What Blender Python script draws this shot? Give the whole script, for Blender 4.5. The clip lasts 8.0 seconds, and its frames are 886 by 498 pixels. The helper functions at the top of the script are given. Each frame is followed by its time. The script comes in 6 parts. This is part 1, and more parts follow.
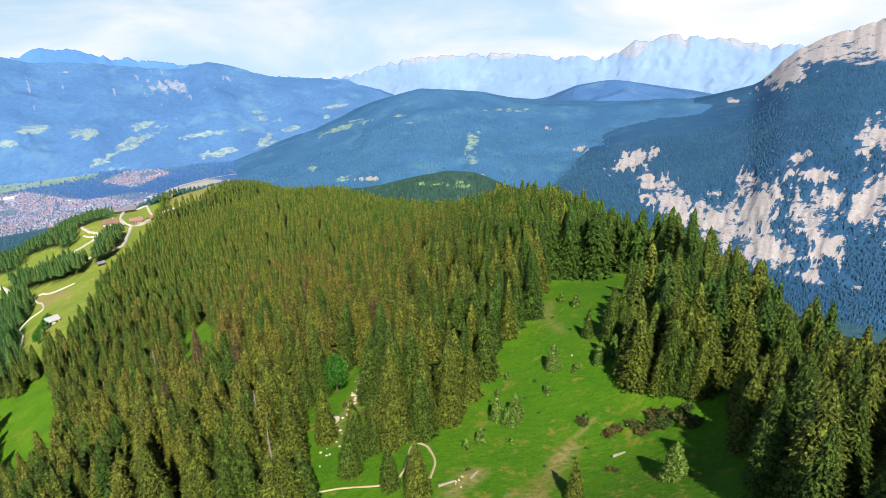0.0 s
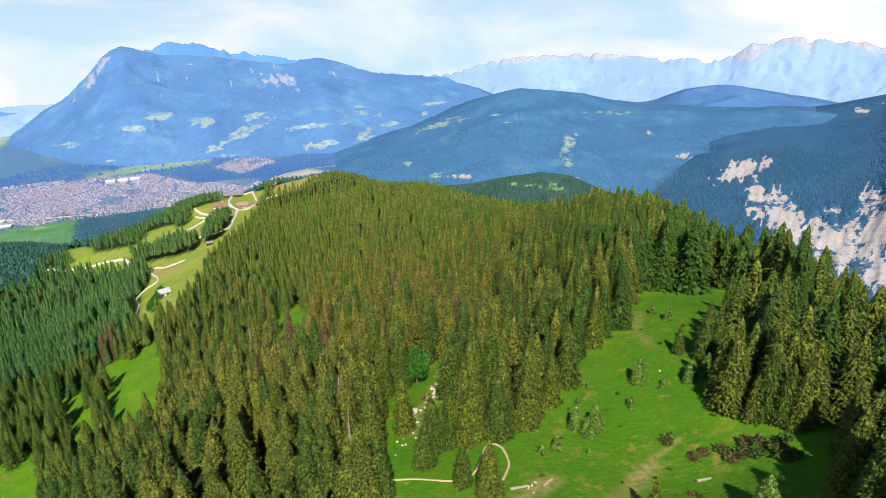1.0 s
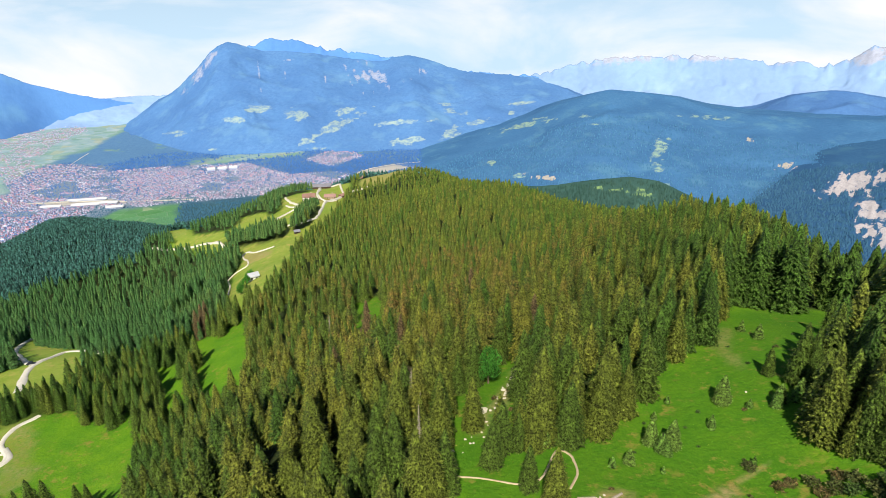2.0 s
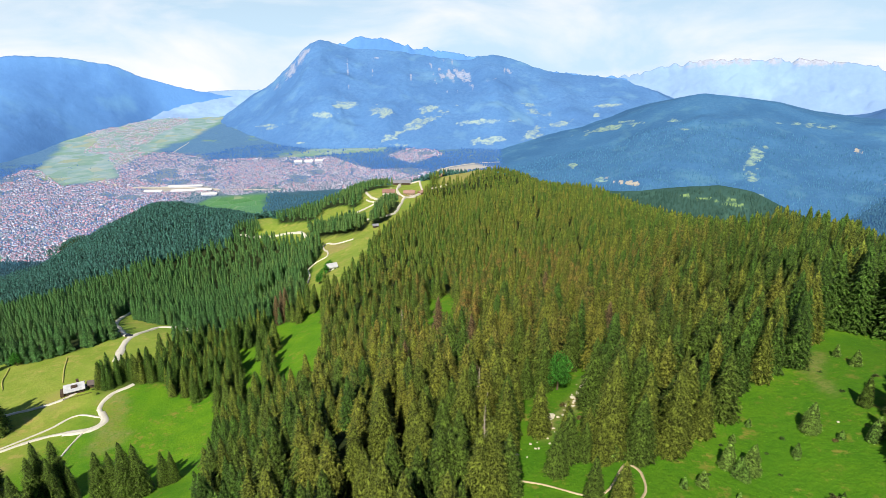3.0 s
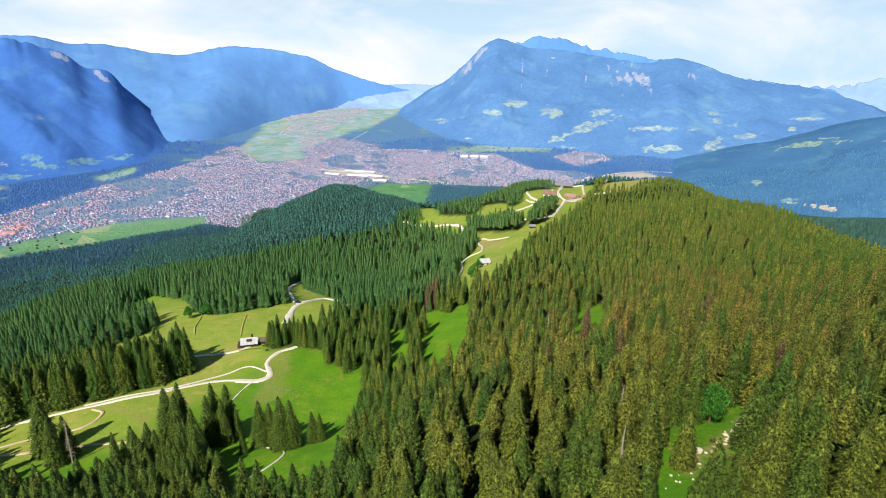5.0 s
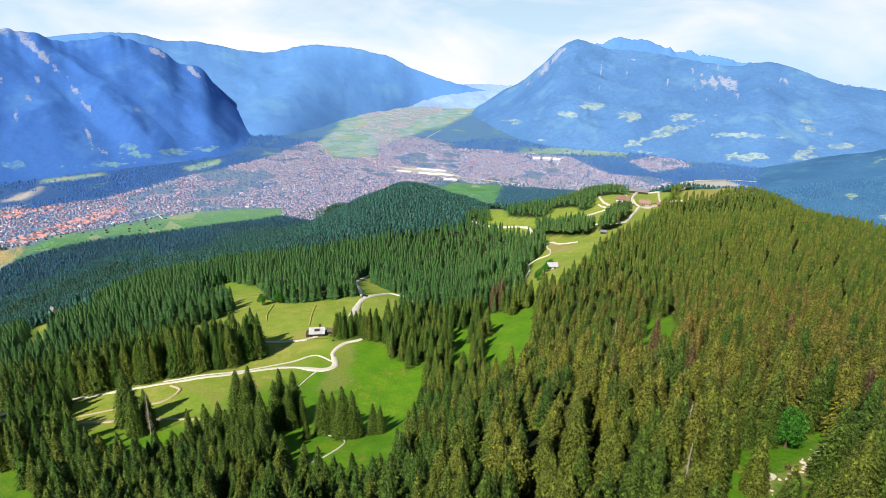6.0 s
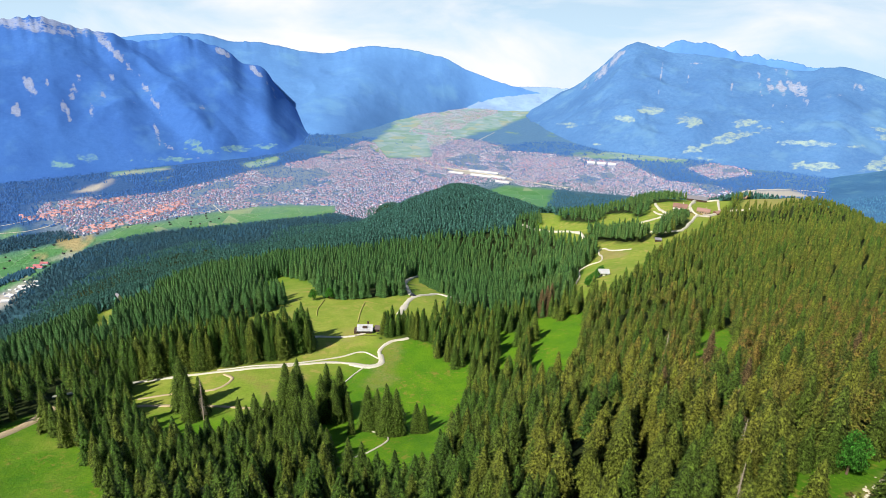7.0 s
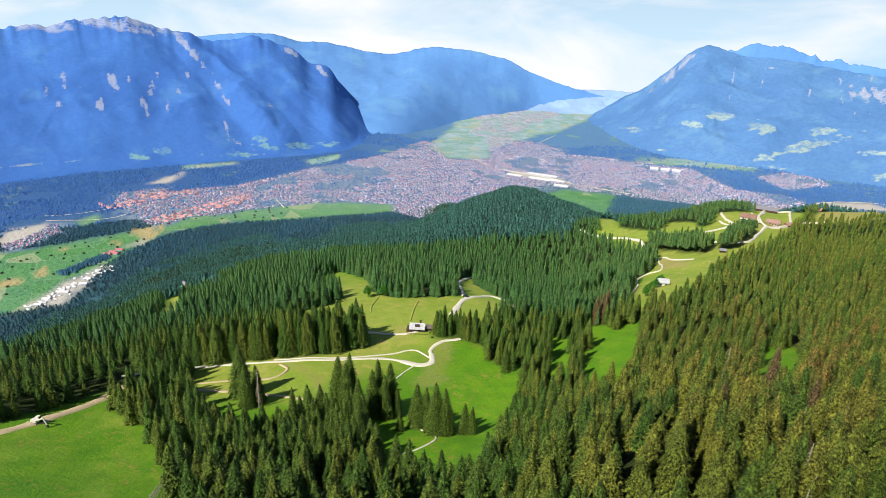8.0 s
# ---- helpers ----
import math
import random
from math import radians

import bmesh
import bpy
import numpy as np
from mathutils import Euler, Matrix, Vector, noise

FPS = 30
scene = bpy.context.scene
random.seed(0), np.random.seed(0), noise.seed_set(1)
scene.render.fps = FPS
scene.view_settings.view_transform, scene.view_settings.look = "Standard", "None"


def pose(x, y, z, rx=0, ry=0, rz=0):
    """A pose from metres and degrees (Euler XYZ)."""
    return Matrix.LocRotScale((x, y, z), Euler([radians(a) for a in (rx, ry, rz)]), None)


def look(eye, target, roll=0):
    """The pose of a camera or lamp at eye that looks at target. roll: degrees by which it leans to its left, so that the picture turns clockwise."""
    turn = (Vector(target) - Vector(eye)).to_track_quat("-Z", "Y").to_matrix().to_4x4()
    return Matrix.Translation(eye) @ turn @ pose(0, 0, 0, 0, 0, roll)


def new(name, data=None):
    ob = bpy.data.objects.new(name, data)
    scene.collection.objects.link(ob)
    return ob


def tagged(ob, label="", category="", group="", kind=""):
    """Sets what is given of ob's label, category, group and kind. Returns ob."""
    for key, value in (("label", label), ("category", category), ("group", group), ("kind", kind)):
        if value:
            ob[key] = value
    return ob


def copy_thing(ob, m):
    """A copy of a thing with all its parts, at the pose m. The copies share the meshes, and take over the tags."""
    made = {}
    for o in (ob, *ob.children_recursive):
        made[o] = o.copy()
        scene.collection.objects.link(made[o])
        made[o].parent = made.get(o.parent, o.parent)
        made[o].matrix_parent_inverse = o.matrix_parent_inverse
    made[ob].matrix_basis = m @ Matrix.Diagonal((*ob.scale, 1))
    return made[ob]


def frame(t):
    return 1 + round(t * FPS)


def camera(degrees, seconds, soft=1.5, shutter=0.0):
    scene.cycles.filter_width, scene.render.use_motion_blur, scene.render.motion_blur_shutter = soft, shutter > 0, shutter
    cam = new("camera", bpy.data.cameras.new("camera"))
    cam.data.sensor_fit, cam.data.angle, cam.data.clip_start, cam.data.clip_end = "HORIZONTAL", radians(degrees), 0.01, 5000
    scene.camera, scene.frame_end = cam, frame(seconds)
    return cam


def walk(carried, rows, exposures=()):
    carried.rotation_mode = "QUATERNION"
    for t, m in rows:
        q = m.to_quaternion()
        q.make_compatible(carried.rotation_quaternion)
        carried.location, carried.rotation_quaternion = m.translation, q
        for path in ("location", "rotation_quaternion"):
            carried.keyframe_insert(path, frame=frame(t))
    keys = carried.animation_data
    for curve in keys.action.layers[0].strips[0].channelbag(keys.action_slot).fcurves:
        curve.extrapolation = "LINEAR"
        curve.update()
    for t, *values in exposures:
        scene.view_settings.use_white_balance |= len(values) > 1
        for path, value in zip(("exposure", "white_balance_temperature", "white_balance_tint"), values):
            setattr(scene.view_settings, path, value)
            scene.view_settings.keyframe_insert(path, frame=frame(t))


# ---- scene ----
cam = camera(73.45, 8.0, soft=0.6)
EYE = (0, 0, 0)
PATH = [
    (0.0, EYE, (-0.00, 93.85, -34.52), -2.22),
    (0.5, EYE, (-6.72, 93.66, -34.38), -1.94),
    (1.0, EYE, (-14.73, 92.80, -34.22), -1.50),
    (1.5, EYE, (-21.47, 91.50, -34.15), -1.20),
    (3.0, EYE, (-39.44, 85.35, -34.06), -0.51),
    (3.5, EYE, (-45.03, 82.56, -34.00), -0.14),
    (4.0, EYE, (-50.45, 79.33, -34.07), 0.10),
    (4.5, EYE, (-55.85, 75.62, -34.11), 0.39),
    (6.0, EYE, (-69.13, 63.57, -34.34), 1.07),
    (6.5, EYE, (-71.75, 60.62, -34.31), 1.23),
    (7.0, EYE, (-74.51, 57.24, -34.24), 1.32),
    (7.5, EYE, (-77.06, 53.74, -34.26), 1.52),
    (8.0, EYE, (-79.77, 49.62, -34.28), 1.66),
]
walk(cam, [(t, look(eye, target, roll)) for t, eye, target, roll in PATH])

# ---------------------------------------------------------------- light
SUN_AZ, SUN_EL = 191.0, 46.0  # behind the camera; degrees to the left of +y, degrees up
scene.view_settings.exposure = 0.0


def build_sky():
    world = bpy.data.worlds.new("sky")
    scene.world = world
    world.use_nodes = True
    nt = world.node_tree
    nt.nodes.clear()
    add, link = nt.nodes.new, nt.links.new
    out, back = add("ShaderNodeOutputWorld"), add("ShaderNodeBackground")
    back.inputs["Strength"].default_value = 0.092
    coord = add("ShaderNodeTexCoord")
    lift = add("ShaderNodeVectorMath")  # sky lookup raised to fit the camera's view: clear sky below eye level
    lift.operation = "ADD"
    lift.inputs[1].default_value = (0, 0, 0.16)
    link(coord.outputs["Generated"], lift.inputs[0])
    sky = add("ShaderNodeTexSky")
    sky.sky_type, sky.sun_disc = "NISHITA", False
    sky.sun_elevation, sky.sun_rotation = radians(SUN_EL), radians(180 - (SUN_AZ - 180))
    sky.altitude, sky.air_density, sky.dust_density, sky.ozone_density = 1400, 1.0, 0.4, 2.0
    link(lift.outputs[0], sky.inputs["Vector"])
    # cumulus banks, flattened, thinner overhead
    wide = add("ShaderNodeVectorMath")
    wide.operation = "MULTIPLY"
    wide.inputs[1].default_value = (1, 1, 2.5)
    link(coord.outputs["Generated"], wide.inputs[0])
    puff = add("ShaderNodeTexNoise")
    puff.inputs["Scale"].default_value, puff.inputs["Detail"].default_value = 3.4, 7.0
    puff.inputs["Roughness"].default_value, puff.inputs["Distortion"].default_value = 0.52, 0.5
    link(wide.outputs[0], puff.inputs["Vector"])
    split, thin = add("ShaderNodeSeparateXYZ"), add("ShaderNodeMath")
    link(coord.outputs["Generated"], split.inputs[0])
    thin.operation = "MULTIPLY_ADD"
    thin.inputs[1].default_value = -0.9
    link(split.outputs["Z"], thin.inputs[0])
    link(puff.outputs["Fac"], thin.inputs[2])
    ramp = add("ShaderNodeValToRGB")
    ramp.color_ramp.elements[0].position, ramp.color_ramp.elements[1].position = 0.43, 0.66
    link(thin.outputs[0], ramp.inputs["Fac"])
    veil = add("ShaderNodeMapRange")  # thin summer haze low in the sky
    for key, value in (("From Min", 0.0), ("From Max", 0.42), ("To Min", 0.95), ("To Max", 0.0)):
        veil.inputs[key].default_value = value
    link(split.outputs["Z"], veil.inputs["Value"])
    hazy, mix = add("ShaderNodeMix"), add("ShaderNodeMix")
    hazy.data_type = mix.data_type = "RGBA"
    hazy.inputs["B"].default_value, mix.inputs["B"].default_value = (7.0, 9.3, 11.2, 1), (11.2, 11.2, 11.4, 1)
    link(veil.outputs["Result"], hazy.inputs["Factor"])
    link(sky.outputs["Color"], hazy.inputs["A"])
    link(ramp.outputs["Color"], mix.inputs["Factor"])
    link(hazy.outputs["Result"], mix.inputs["A"])
    link(mix.outputs["Result"], back.inputs["Color"])
    link(back.outputs[0], out.inputs["Surface"])


def build_sun():
    lamp = bpy.data.lights.new("sun", "SUN")
    lamp.energy, lamp.angle, lamp.color = 5.8, radians(0.53), (1.0, 0.95, 0.86)
    ob = new("sun", lamp)
    a, e = radians(SUN_AZ), radians(SUN_EL)
    ob.matrix_basis = look((-math.sin(a) * math.cos(e) * 900, math.cos(a) * math.cos(e) * 900, math.sin(e) * 900), (0, 0, 0))


build_sky()
build_sun()

# ---------------------------------------------------------------- materials


def material(name, rough=0.85):
    """A node material and its tree, its Principled node, and a function that adds nodes."""
    mat = bpy.data.materials.new(name)
    mat.use_nodes = True
    nt = mat.node_tree
    bsdf = nt.nodes["Principled BSDF"]
    bsdf.inputs["Roughness"].default_value = rough
    bsdf.inputs["Specular IOR Level"].default_value = 0.25
    return mat, nt, bsdf


def noise_of(nt, scale, detail=4.0, rough=0.55, low=0.35, high=0.65):
    """A noise in metres of the world, stretched to 0..1 between low and high."""
    geo, tex, ramp = nt.nodes.new("ShaderNodeNewGeometry"), nt.nodes.new("ShaderNodeTexNoise"), nt.nodes.new("ShaderNodeMapRange")
    tex.inputs["Scale"].default_value, tex.inputs["Detail"].default_value, tex.inputs["Roughness"].default_value = 1.0 / scale, detail, rough
    nt.links.new(geo.outputs["Position"], tex.inputs["Vector"])
    ramp.inputs["From Min"].default_value, ramp.inputs["From Max"].default_value = low, high
    nt.links.new(tex.outputs["Fac"], ramp.inputs["Value"])
    return ramp.outputs["Result"]


def attr_of(nt, name):
    node = nt.nodes.new("ShaderNodeAttribute")
    node.attribute_name = name
    return node.outputs["Fac"]


def island_of(nt):
    return nt.nodes.new("ShaderNodeNewGeometry").outputs["Random Per Island"]


def mixed(nt, fac, a, b):
    """Mix of two colours or sockets."""
    node = nt.nodes.new("ShaderNodeMix")
    node.data_type = "RGBA"
    for key, value in (("Factor", fac), ("A", a), ("B", b)):
        if isinstance(value, bpy.types.NodeSocket):
            nt.links.new(value, node.inputs[key])
        else:
            node.inputs[key].default_value = (*value, 1) if isinstance(value, tuple) else value
    return node.outputs["Result"]


def maths(nt, op, a, b=0.0, clamp=False):
    node = nt.nodes.new("ShaderNodeMath")
    node.operation, node.use_clamp = op, clamp
    for k, value in enumerate((a, b)):
        if isinstance(value, bpy.types.NodeSocket):
            nt.links.new(value, node.inputs[k])
        else:
            node.inputs[k].default_value = value
    return node.outputs[0]


def bumped(nt, bsdf, height, strength, distance):
    node = nt.nodes.new("ShaderNodeBump")
    node.inputs["Strength"].default_value, node.inputs["Distance"].default_value = strength, distance
    nt.links.new(height, node.inputs["Height"])
    nt.links.new(node.outputs[0], bsdf.inputs["Normal"])


def plain(name, colour, dark, scale=0.4, rough=0.8, metal=0.0):
    """A painted, wooden or metal surface: two tones at two scales and a little relief."""
    mat, nt, bsdf = material(name, rough)
    fine, broad = noise_of(nt, scale), noise_of(nt, scale * 9)
    tone = mixed(nt, maths(nt, "MULTIPLY", fine, broad), colour, dark)
    nt.links.new(tone, bsdf.inputs["Base Color"])
    bsdf.inputs["Metallic"].default_value = metal
    bumped(nt, bsdf, fine, 0.3, scale * 0.05)
    return mat


def needle_material(name, green, olive, brown, grain=0.55, vary=1.0):
    """Spruce needles: tone varies from tree to tree and from branch to branch."""
    mat, nt, bsdf = material(name, 0.7)
    tree = attr_of(nt, "tone")
    col = mixed(nt, tree, green, olive)
    cones = maths(nt, "MULTIPLY", maths(nt, "GREATER_THAN", island_of(nt), 0.62), attr_of(nt, "cones"))
    col = mixed(nt, cones, col, brown)
    col = mixed(nt, maths(nt, "MULTIPLY", attr_of(nt, "cones"), 0.45), col, brown)
    shade = maths(nt, "ADD", maths(nt, "MULTIPLY", island_of(nt), 0.40 * vary), 0.67 + 0.2 * (1 - vary))
    clumps = noise_of(nt, grain, 5, 0.8, 0.41, 0.59)
    fine = maths(nt, "ADD", maths(nt, "MULTIPLY", clumps, 1.55), 0.16)
    bumped(nt, bsdf, clumps, 0.9, grain * 0.5)
    col = mixed(nt, maths(nt, "MULTIPLY", attr_of(nt, "inner"), 0.45), col, (0.032, 0.027, 0.018))  # brown twigs by the stem, with the crown's inner shade in their colour
    node = nt.nodes.new("ShaderNodeVectorMath")
    node.operation = "SCALE"
    nt.links.new(col, node.inputs[0])
    nt.links.new(maths(nt, "MULTIPLY", shade, fine), node.inputs["Scale"])
    nt.links.new(node.outputs[0], bsdf.inputs["Base Color"])
    return mat


def ground_material():
    """Alpine meadow, dry pasture and the floor of the woods."""
    mat, nt, bsdf = material("meadow_and_woodland_soil", 0.9)
    fine, mid, broad = noise_of(nt, 1.3, 5, 0.65), noise_of(nt, 9, 5, 0.6), noise_of(nt, 45, 4, 0.6)
    lush = mixed(nt, mid, (0.078, 0.222, 0.003), (0.160, 0.312, 0.005))
    lush = mixed(nt, maths(nt, "MULTIPLY", noise_of(nt, 0.7, 5, 0.7, 0.42, 0.62), 0.6), lush, (0.050, 0.170, 0.004))
    lush = mixed(nt, maths(nt, "MULTIPLY", noise_of(nt, 0.4, 3, 0.7, 0.52, 0.66), 0.6), lush, (0.16, 0.33, 0.02))
    # deeper green tint over the near meadow and the bank
    lush = mixed(nt, maths(nt, "MULTIPLY", attr_of(nt, "herbs"), 0.6), lush, mixed(nt, fine, (0.034, 0.125, 0.002), (0.060, 0.175, 0.004)))
    tawny = maths(nt, "MULTIPLY", noise_of(nt, 3.0, 5, 0.7, 0.53, 0.64), noise_of(nt, 17, 3, 0.5, 0.46, 0.58))
    lush = mixed(nt, maths(nt, "MULTIPLY", tawny, 0.75), lush, (0.30, 0.23, 0.045))
    dry = mixed(nt, mid, (0.26, 0.34, 0.035), (0.38, 0.40, 0.07))
    dry = mixed(nt, maths(nt, "MULTIPLY", broad, 0.45), dry, (0.15, 0.32, 0.015))
    dry = mixed(nt, maths(nt, "MULTIPLY", fine, 0.3), dry, (0.12, 0.15, 0.02))
    parched = maths(nt, "MULTIPLY", noise_of(nt, 6, 5, 0.7, 0.50, 0.64), noise_of(nt, 30, 3, 0.5, 0.45, 0.6))
    dry = mixed(nt, maths(nt, "MULTIPLY", parched, 0.85), dry, (0.48, 0.36, 0.11))
    grass = mixed(nt, attr_of(nt, "dry"), lush, dry)
    soil = mixed(nt, fine, (0.026, 0.050, 0.007), (0.052, 0.060, 0.016))
    soil = mixed(nt, maths(nt, "MULTIPLY", mid, 0.5), soil, (0.020, 0.040, 0.006))
    col = mixed(nt, attr_of(nt, "grass"), soil, grass)
    bare = mixed(nt, mid, (0.44, 0.33, 0.15), (0.30, 0.21, 0.07))
    col = mixed(nt, maths(nt, "MULTIPLY", attr_of(nt, "bare"), maths(nt, "ADD", maths(nt, "MULTIPLY", fine, 0.9), 0.25, True), True), col, bare)
    nt.links.new(col, bsdf.inputs["Base Color"])
    bumped(nt, bsdf, fine, 0.45, 0.3)
    return mat


def valley_material():
    """Valley floor: fields, mown strips, copses and built-up land, with the distance haze mixed into the colours."""
    mat, nt, bsdf = material("valley_fields_and_woods", 0.95)
    fine, mid, broad = noise_of(nt, 14, 4, 0.65), noise_of(nt, 55, 4, 0.6), noise_of(nt, 260, 4, 0.55)
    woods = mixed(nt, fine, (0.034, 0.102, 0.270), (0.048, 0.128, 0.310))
    # woods less blue when near, paler when far: haze put into the colour
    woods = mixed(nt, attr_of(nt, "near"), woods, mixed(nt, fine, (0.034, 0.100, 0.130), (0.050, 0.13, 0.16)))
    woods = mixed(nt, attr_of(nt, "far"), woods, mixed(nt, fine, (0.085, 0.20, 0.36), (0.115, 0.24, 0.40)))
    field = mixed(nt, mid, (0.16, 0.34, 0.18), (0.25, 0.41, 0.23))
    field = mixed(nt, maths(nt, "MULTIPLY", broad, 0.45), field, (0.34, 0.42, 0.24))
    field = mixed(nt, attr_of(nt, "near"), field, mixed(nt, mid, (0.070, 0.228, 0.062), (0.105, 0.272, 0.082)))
    # pale bluish tint of the distant fields, haze painted into their colour
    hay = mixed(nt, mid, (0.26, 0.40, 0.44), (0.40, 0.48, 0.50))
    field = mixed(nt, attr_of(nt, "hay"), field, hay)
    # built-up ground tinted blue, the haze over the town as colour
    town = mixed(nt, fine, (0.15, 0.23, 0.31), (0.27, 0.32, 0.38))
    copse = maths(nt, "MULTIPLY", noise_of(nt, 90, 5, 0.6, 0.52, 0.58), 0.8)
    parcels = nt.nodes.new("ShaderNodeTexVoronoi")
    parcels.inputs["Scale"].default_value = 1 / 70
    nt.links.new(nt.nodes.new("ShaderNodeNewGeometry").outputs["Position"], parcels.inputs["Vector"])
    shade = nt.nodes.new("ShaderNodeSeparateColor")
    nt.links.new(parcels.outputs["Color"], shade.inputs[0])
    field = mixed(nt, maths(nt, "MULTIPLY", shade.outputs[0], 0.55), field, (0.13, 0.30, 0.15))
    lanes = nt.nodes.new("ShaderNodeTexVoronoi")
    lanes.feature = "DISTANCE_TO_EDGE"
    lanes.inputs["Scale"].default_value = 1 / 70
    nt.links.new(nt.nodes.new("ShaderNodeNewGeometry").outputs["Position"], lanes.inputs["Vector"])
    field = mixed(nt, maths(nt, "MULTIPLY", maths(nt, "LESS_THAN", lanes.outputs["Distance"], 0.018), 0.22), field, (0.42, 0.46, 0.34))
    field = mixed(nt, maths(nt, "MULTIPLY", maths(nt, "GREATER_THAN", shade.outputs[1], 0.85), 0.5), field, (0.42, 0.42, 0.26))
    open_land = mixed(nt, maths(nt, "MULTIPLY", copse, 0.15), field, woods)
    col = mixed(nt, attr_of(nt, "field"), mixed(nt, maths(nt, "MULTIPLY", maths(nt, "MULTIPLY", noise_of(nt, 170, 5, 0.65, 0.58, 0.66), 0.6), maths(nt, "SUBTRACT", 1.0, attr_of(nt, "near"))), woods, field), open_land)
    built = maths(nt, "MULTIPLY", attr_of(nt, "town"), maths(nt, "SUBTRACT", 1.0, attr_of(nt, "field")))
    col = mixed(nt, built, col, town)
    col = mixed(nt, attr_of(nt, "bare"), col, (0.50, 0.46, 0.40))
    col = mixed(nt, attr_of(nt, "stubble"), col, mixed(nt, mid, (0.46, 0.36, 0.17), (0.36, 0.32, 0.15)))
    nt.links.new(col, bsdf.inputs["Base Color"])
    bumped(nt, bsdf, fine, 0.6, 4.0)
    return mat


def mountain_material(name, wood, wood_lit, meadow, rock, grain=16.0, relief=6.0, broken=1.0):
    """A wooded mountainside far off, with clearings and bare rock where the mesh is marked so."""
    mat, nt, bsdf = material(name, 0.95)
    bsdf.inputs["Specular IOR Level"].default_value = 0.05
    fine, mid, broad = noise_of(nt, grain, 4, 0.7), noise_of(nt, grain * 7, 5, 0.6), noise_of(nt, grain * 30, 3, 0.5)
    col = mixed(nt, maths(nt, "MULTIPLY", fine, maths(nt, "ADD", maths(nt, "MULTIPLY", mid, 0.7), 0.3)), wood, wood_lit)
    stand = noise_of(nt, grain * 14, 4, 0.6, 0.4, 0.6)
    col = mixed(nt, maths(nt, "MULTIPLY", stand, 0.55), col, tuple(c * k for c, k in zip(wood, (0.72, 0.74, 0.82))))
    leafy = maths(nt, "MULTIPLY", noise_of(nt, grain * 9, 3, 0.6, 0.55, 0.7), 0.5)
    col = mixed(nt, leafy, col, tuple(c * k for c, k in zip(wood_lit, (1.25, 1.2, 0.95))))
    trees = maths(nt, "ADD", maths(nt, "MULTIPLY", noise_of(nt, grain * 1.6, 4, 0.7, 0.40, 0.56), 0.75), 0.25)  # single trees and hedges left standing on the pastures
    edge = maths(nt, "ADD", attr_of(nt, "meadow"), maths(nt, "MULTIPLY", maths(nt, "SUBTRACT", mid, 0.55), 0.95))
    col = mixed(nt, maths(nt, "MULTIPLY", maths(nt, "MULTIPLY", maths(nt, "SUBTRACT", edge, 0.42, True), 2.6, True), trees), col, mixed(nt, broad, meadow, tuple(c * 0.85 for c in meadow)))
    worn = maths(nt, "ADD", maths(nt, "MULTIPLY", maths(nt, "SUBTRACT", mid, 0.5), 1.3 * broken), maths(nt, "MULTIPLY", maths(nt, "SUBTRACT", fine, 0.5), 0.7 * broken))
    crag = maths(nt, "MULTIPLY", attr_of(nt, "rock"), maths(nt, "ADD", worn, 1.1))
    down, streak = nt.nodes.new("ShaderNodeVectorMath"), nt.nodes.new("ShaderNodeTexNoise")  # dark streaks running down the rock
    down.operation = "MULTIPLY"
    down.inputs[1].default_value = (0.10, 0.10, 0.028)
    nt.links.new(nt.nodes.new("ShaderNodeNewGeometry").outputs["Position"], down.inputs[0])
    nt.links.new(down.outputs[0], streak.inputs["Vector"])
    streak.inputs["Detail"].default_value, streak.inputs["Roughness"].default_value = 5.0, 0.7
    streak_tone = nt.nodes.new("ShaderNodeMapRange")
    streak_tone.inputs["From Min"].default_value, streak_tone.inputs["From Max"].default_value = 0.45, 0.62
    nt.links.new(streak.outputs["Fac"], streak_tone.inputs["Value"])
    stone = mixed(nt, fine, rock, tuple(c * 0.72 for c in rock))
    stone = mixed(nt, maths(nt, "MULTIPLY", streak_tone.outputs["Result"], 0.55), stone, tuple(c * 0.42 for c in rock))
    col = mixed(nt, maths(nt, "MULTIPLY", maths(nt, "SUBTRACT", crag, 0.5, True), 5.0 / broken ** 2, True), col, stone)
    nt.links.new(col, bsdf.inputs["Base Color"])
    bumped(nt, bsdf, maths(nt, "ADD", fine, mid), 0.5, relief)
    return mat


NEEDLES = needle_material("spruce_needles", (0.094, 0.188, 0.022), (0.268, 0.286, 0.033), (0.300, 0.195, 0.048))
# bluer copy for the slope farther off: haze put into the needle colour
NEEDLES_MID = needle_material("hazed_needles_lower_slope", (0.080, 0.205, 0.050), (0.171, 0.279, 0.059), (0.21, 0.16, 0.05))
YOUNG_NEEDLES = needle_material("young_spruce_needles", (0.190, 0.370, 0.055), (0.29, 0.44, 0.07), (0.33, 0.40, 0.08))
# bluest copies, for far slope and valley: haze painted into the needles
NEEDLES_FAR = needle_material("hazed_needles_far_slope", (0.070, 0.212, 0.160), (0.092, 0.244, 0.220), (0.08, 0.10, 0.04), 3.0, 0.4)
NEEDLES_VALLEY = needle_material("hazed_needles_valley_wood", (0.052, 0.148, 0.190), (0.070, 0.180, 0.260), (0.08, 0.10, 0.04), 3.0, 0.4)
BARK = plain("spruce_bark", (0.16, 0.11, 0.075), (0.07, 0.05, 0.035), 0.3, 0.9)
LEAVES = needle_material("broadleaf_foliage", (0.075, 0.320, 0.030), (0.12, 0.39, 0.04), (0.15, 0.40, 0.04))
GROUND = ground_material()
VALLEY = valley_material()
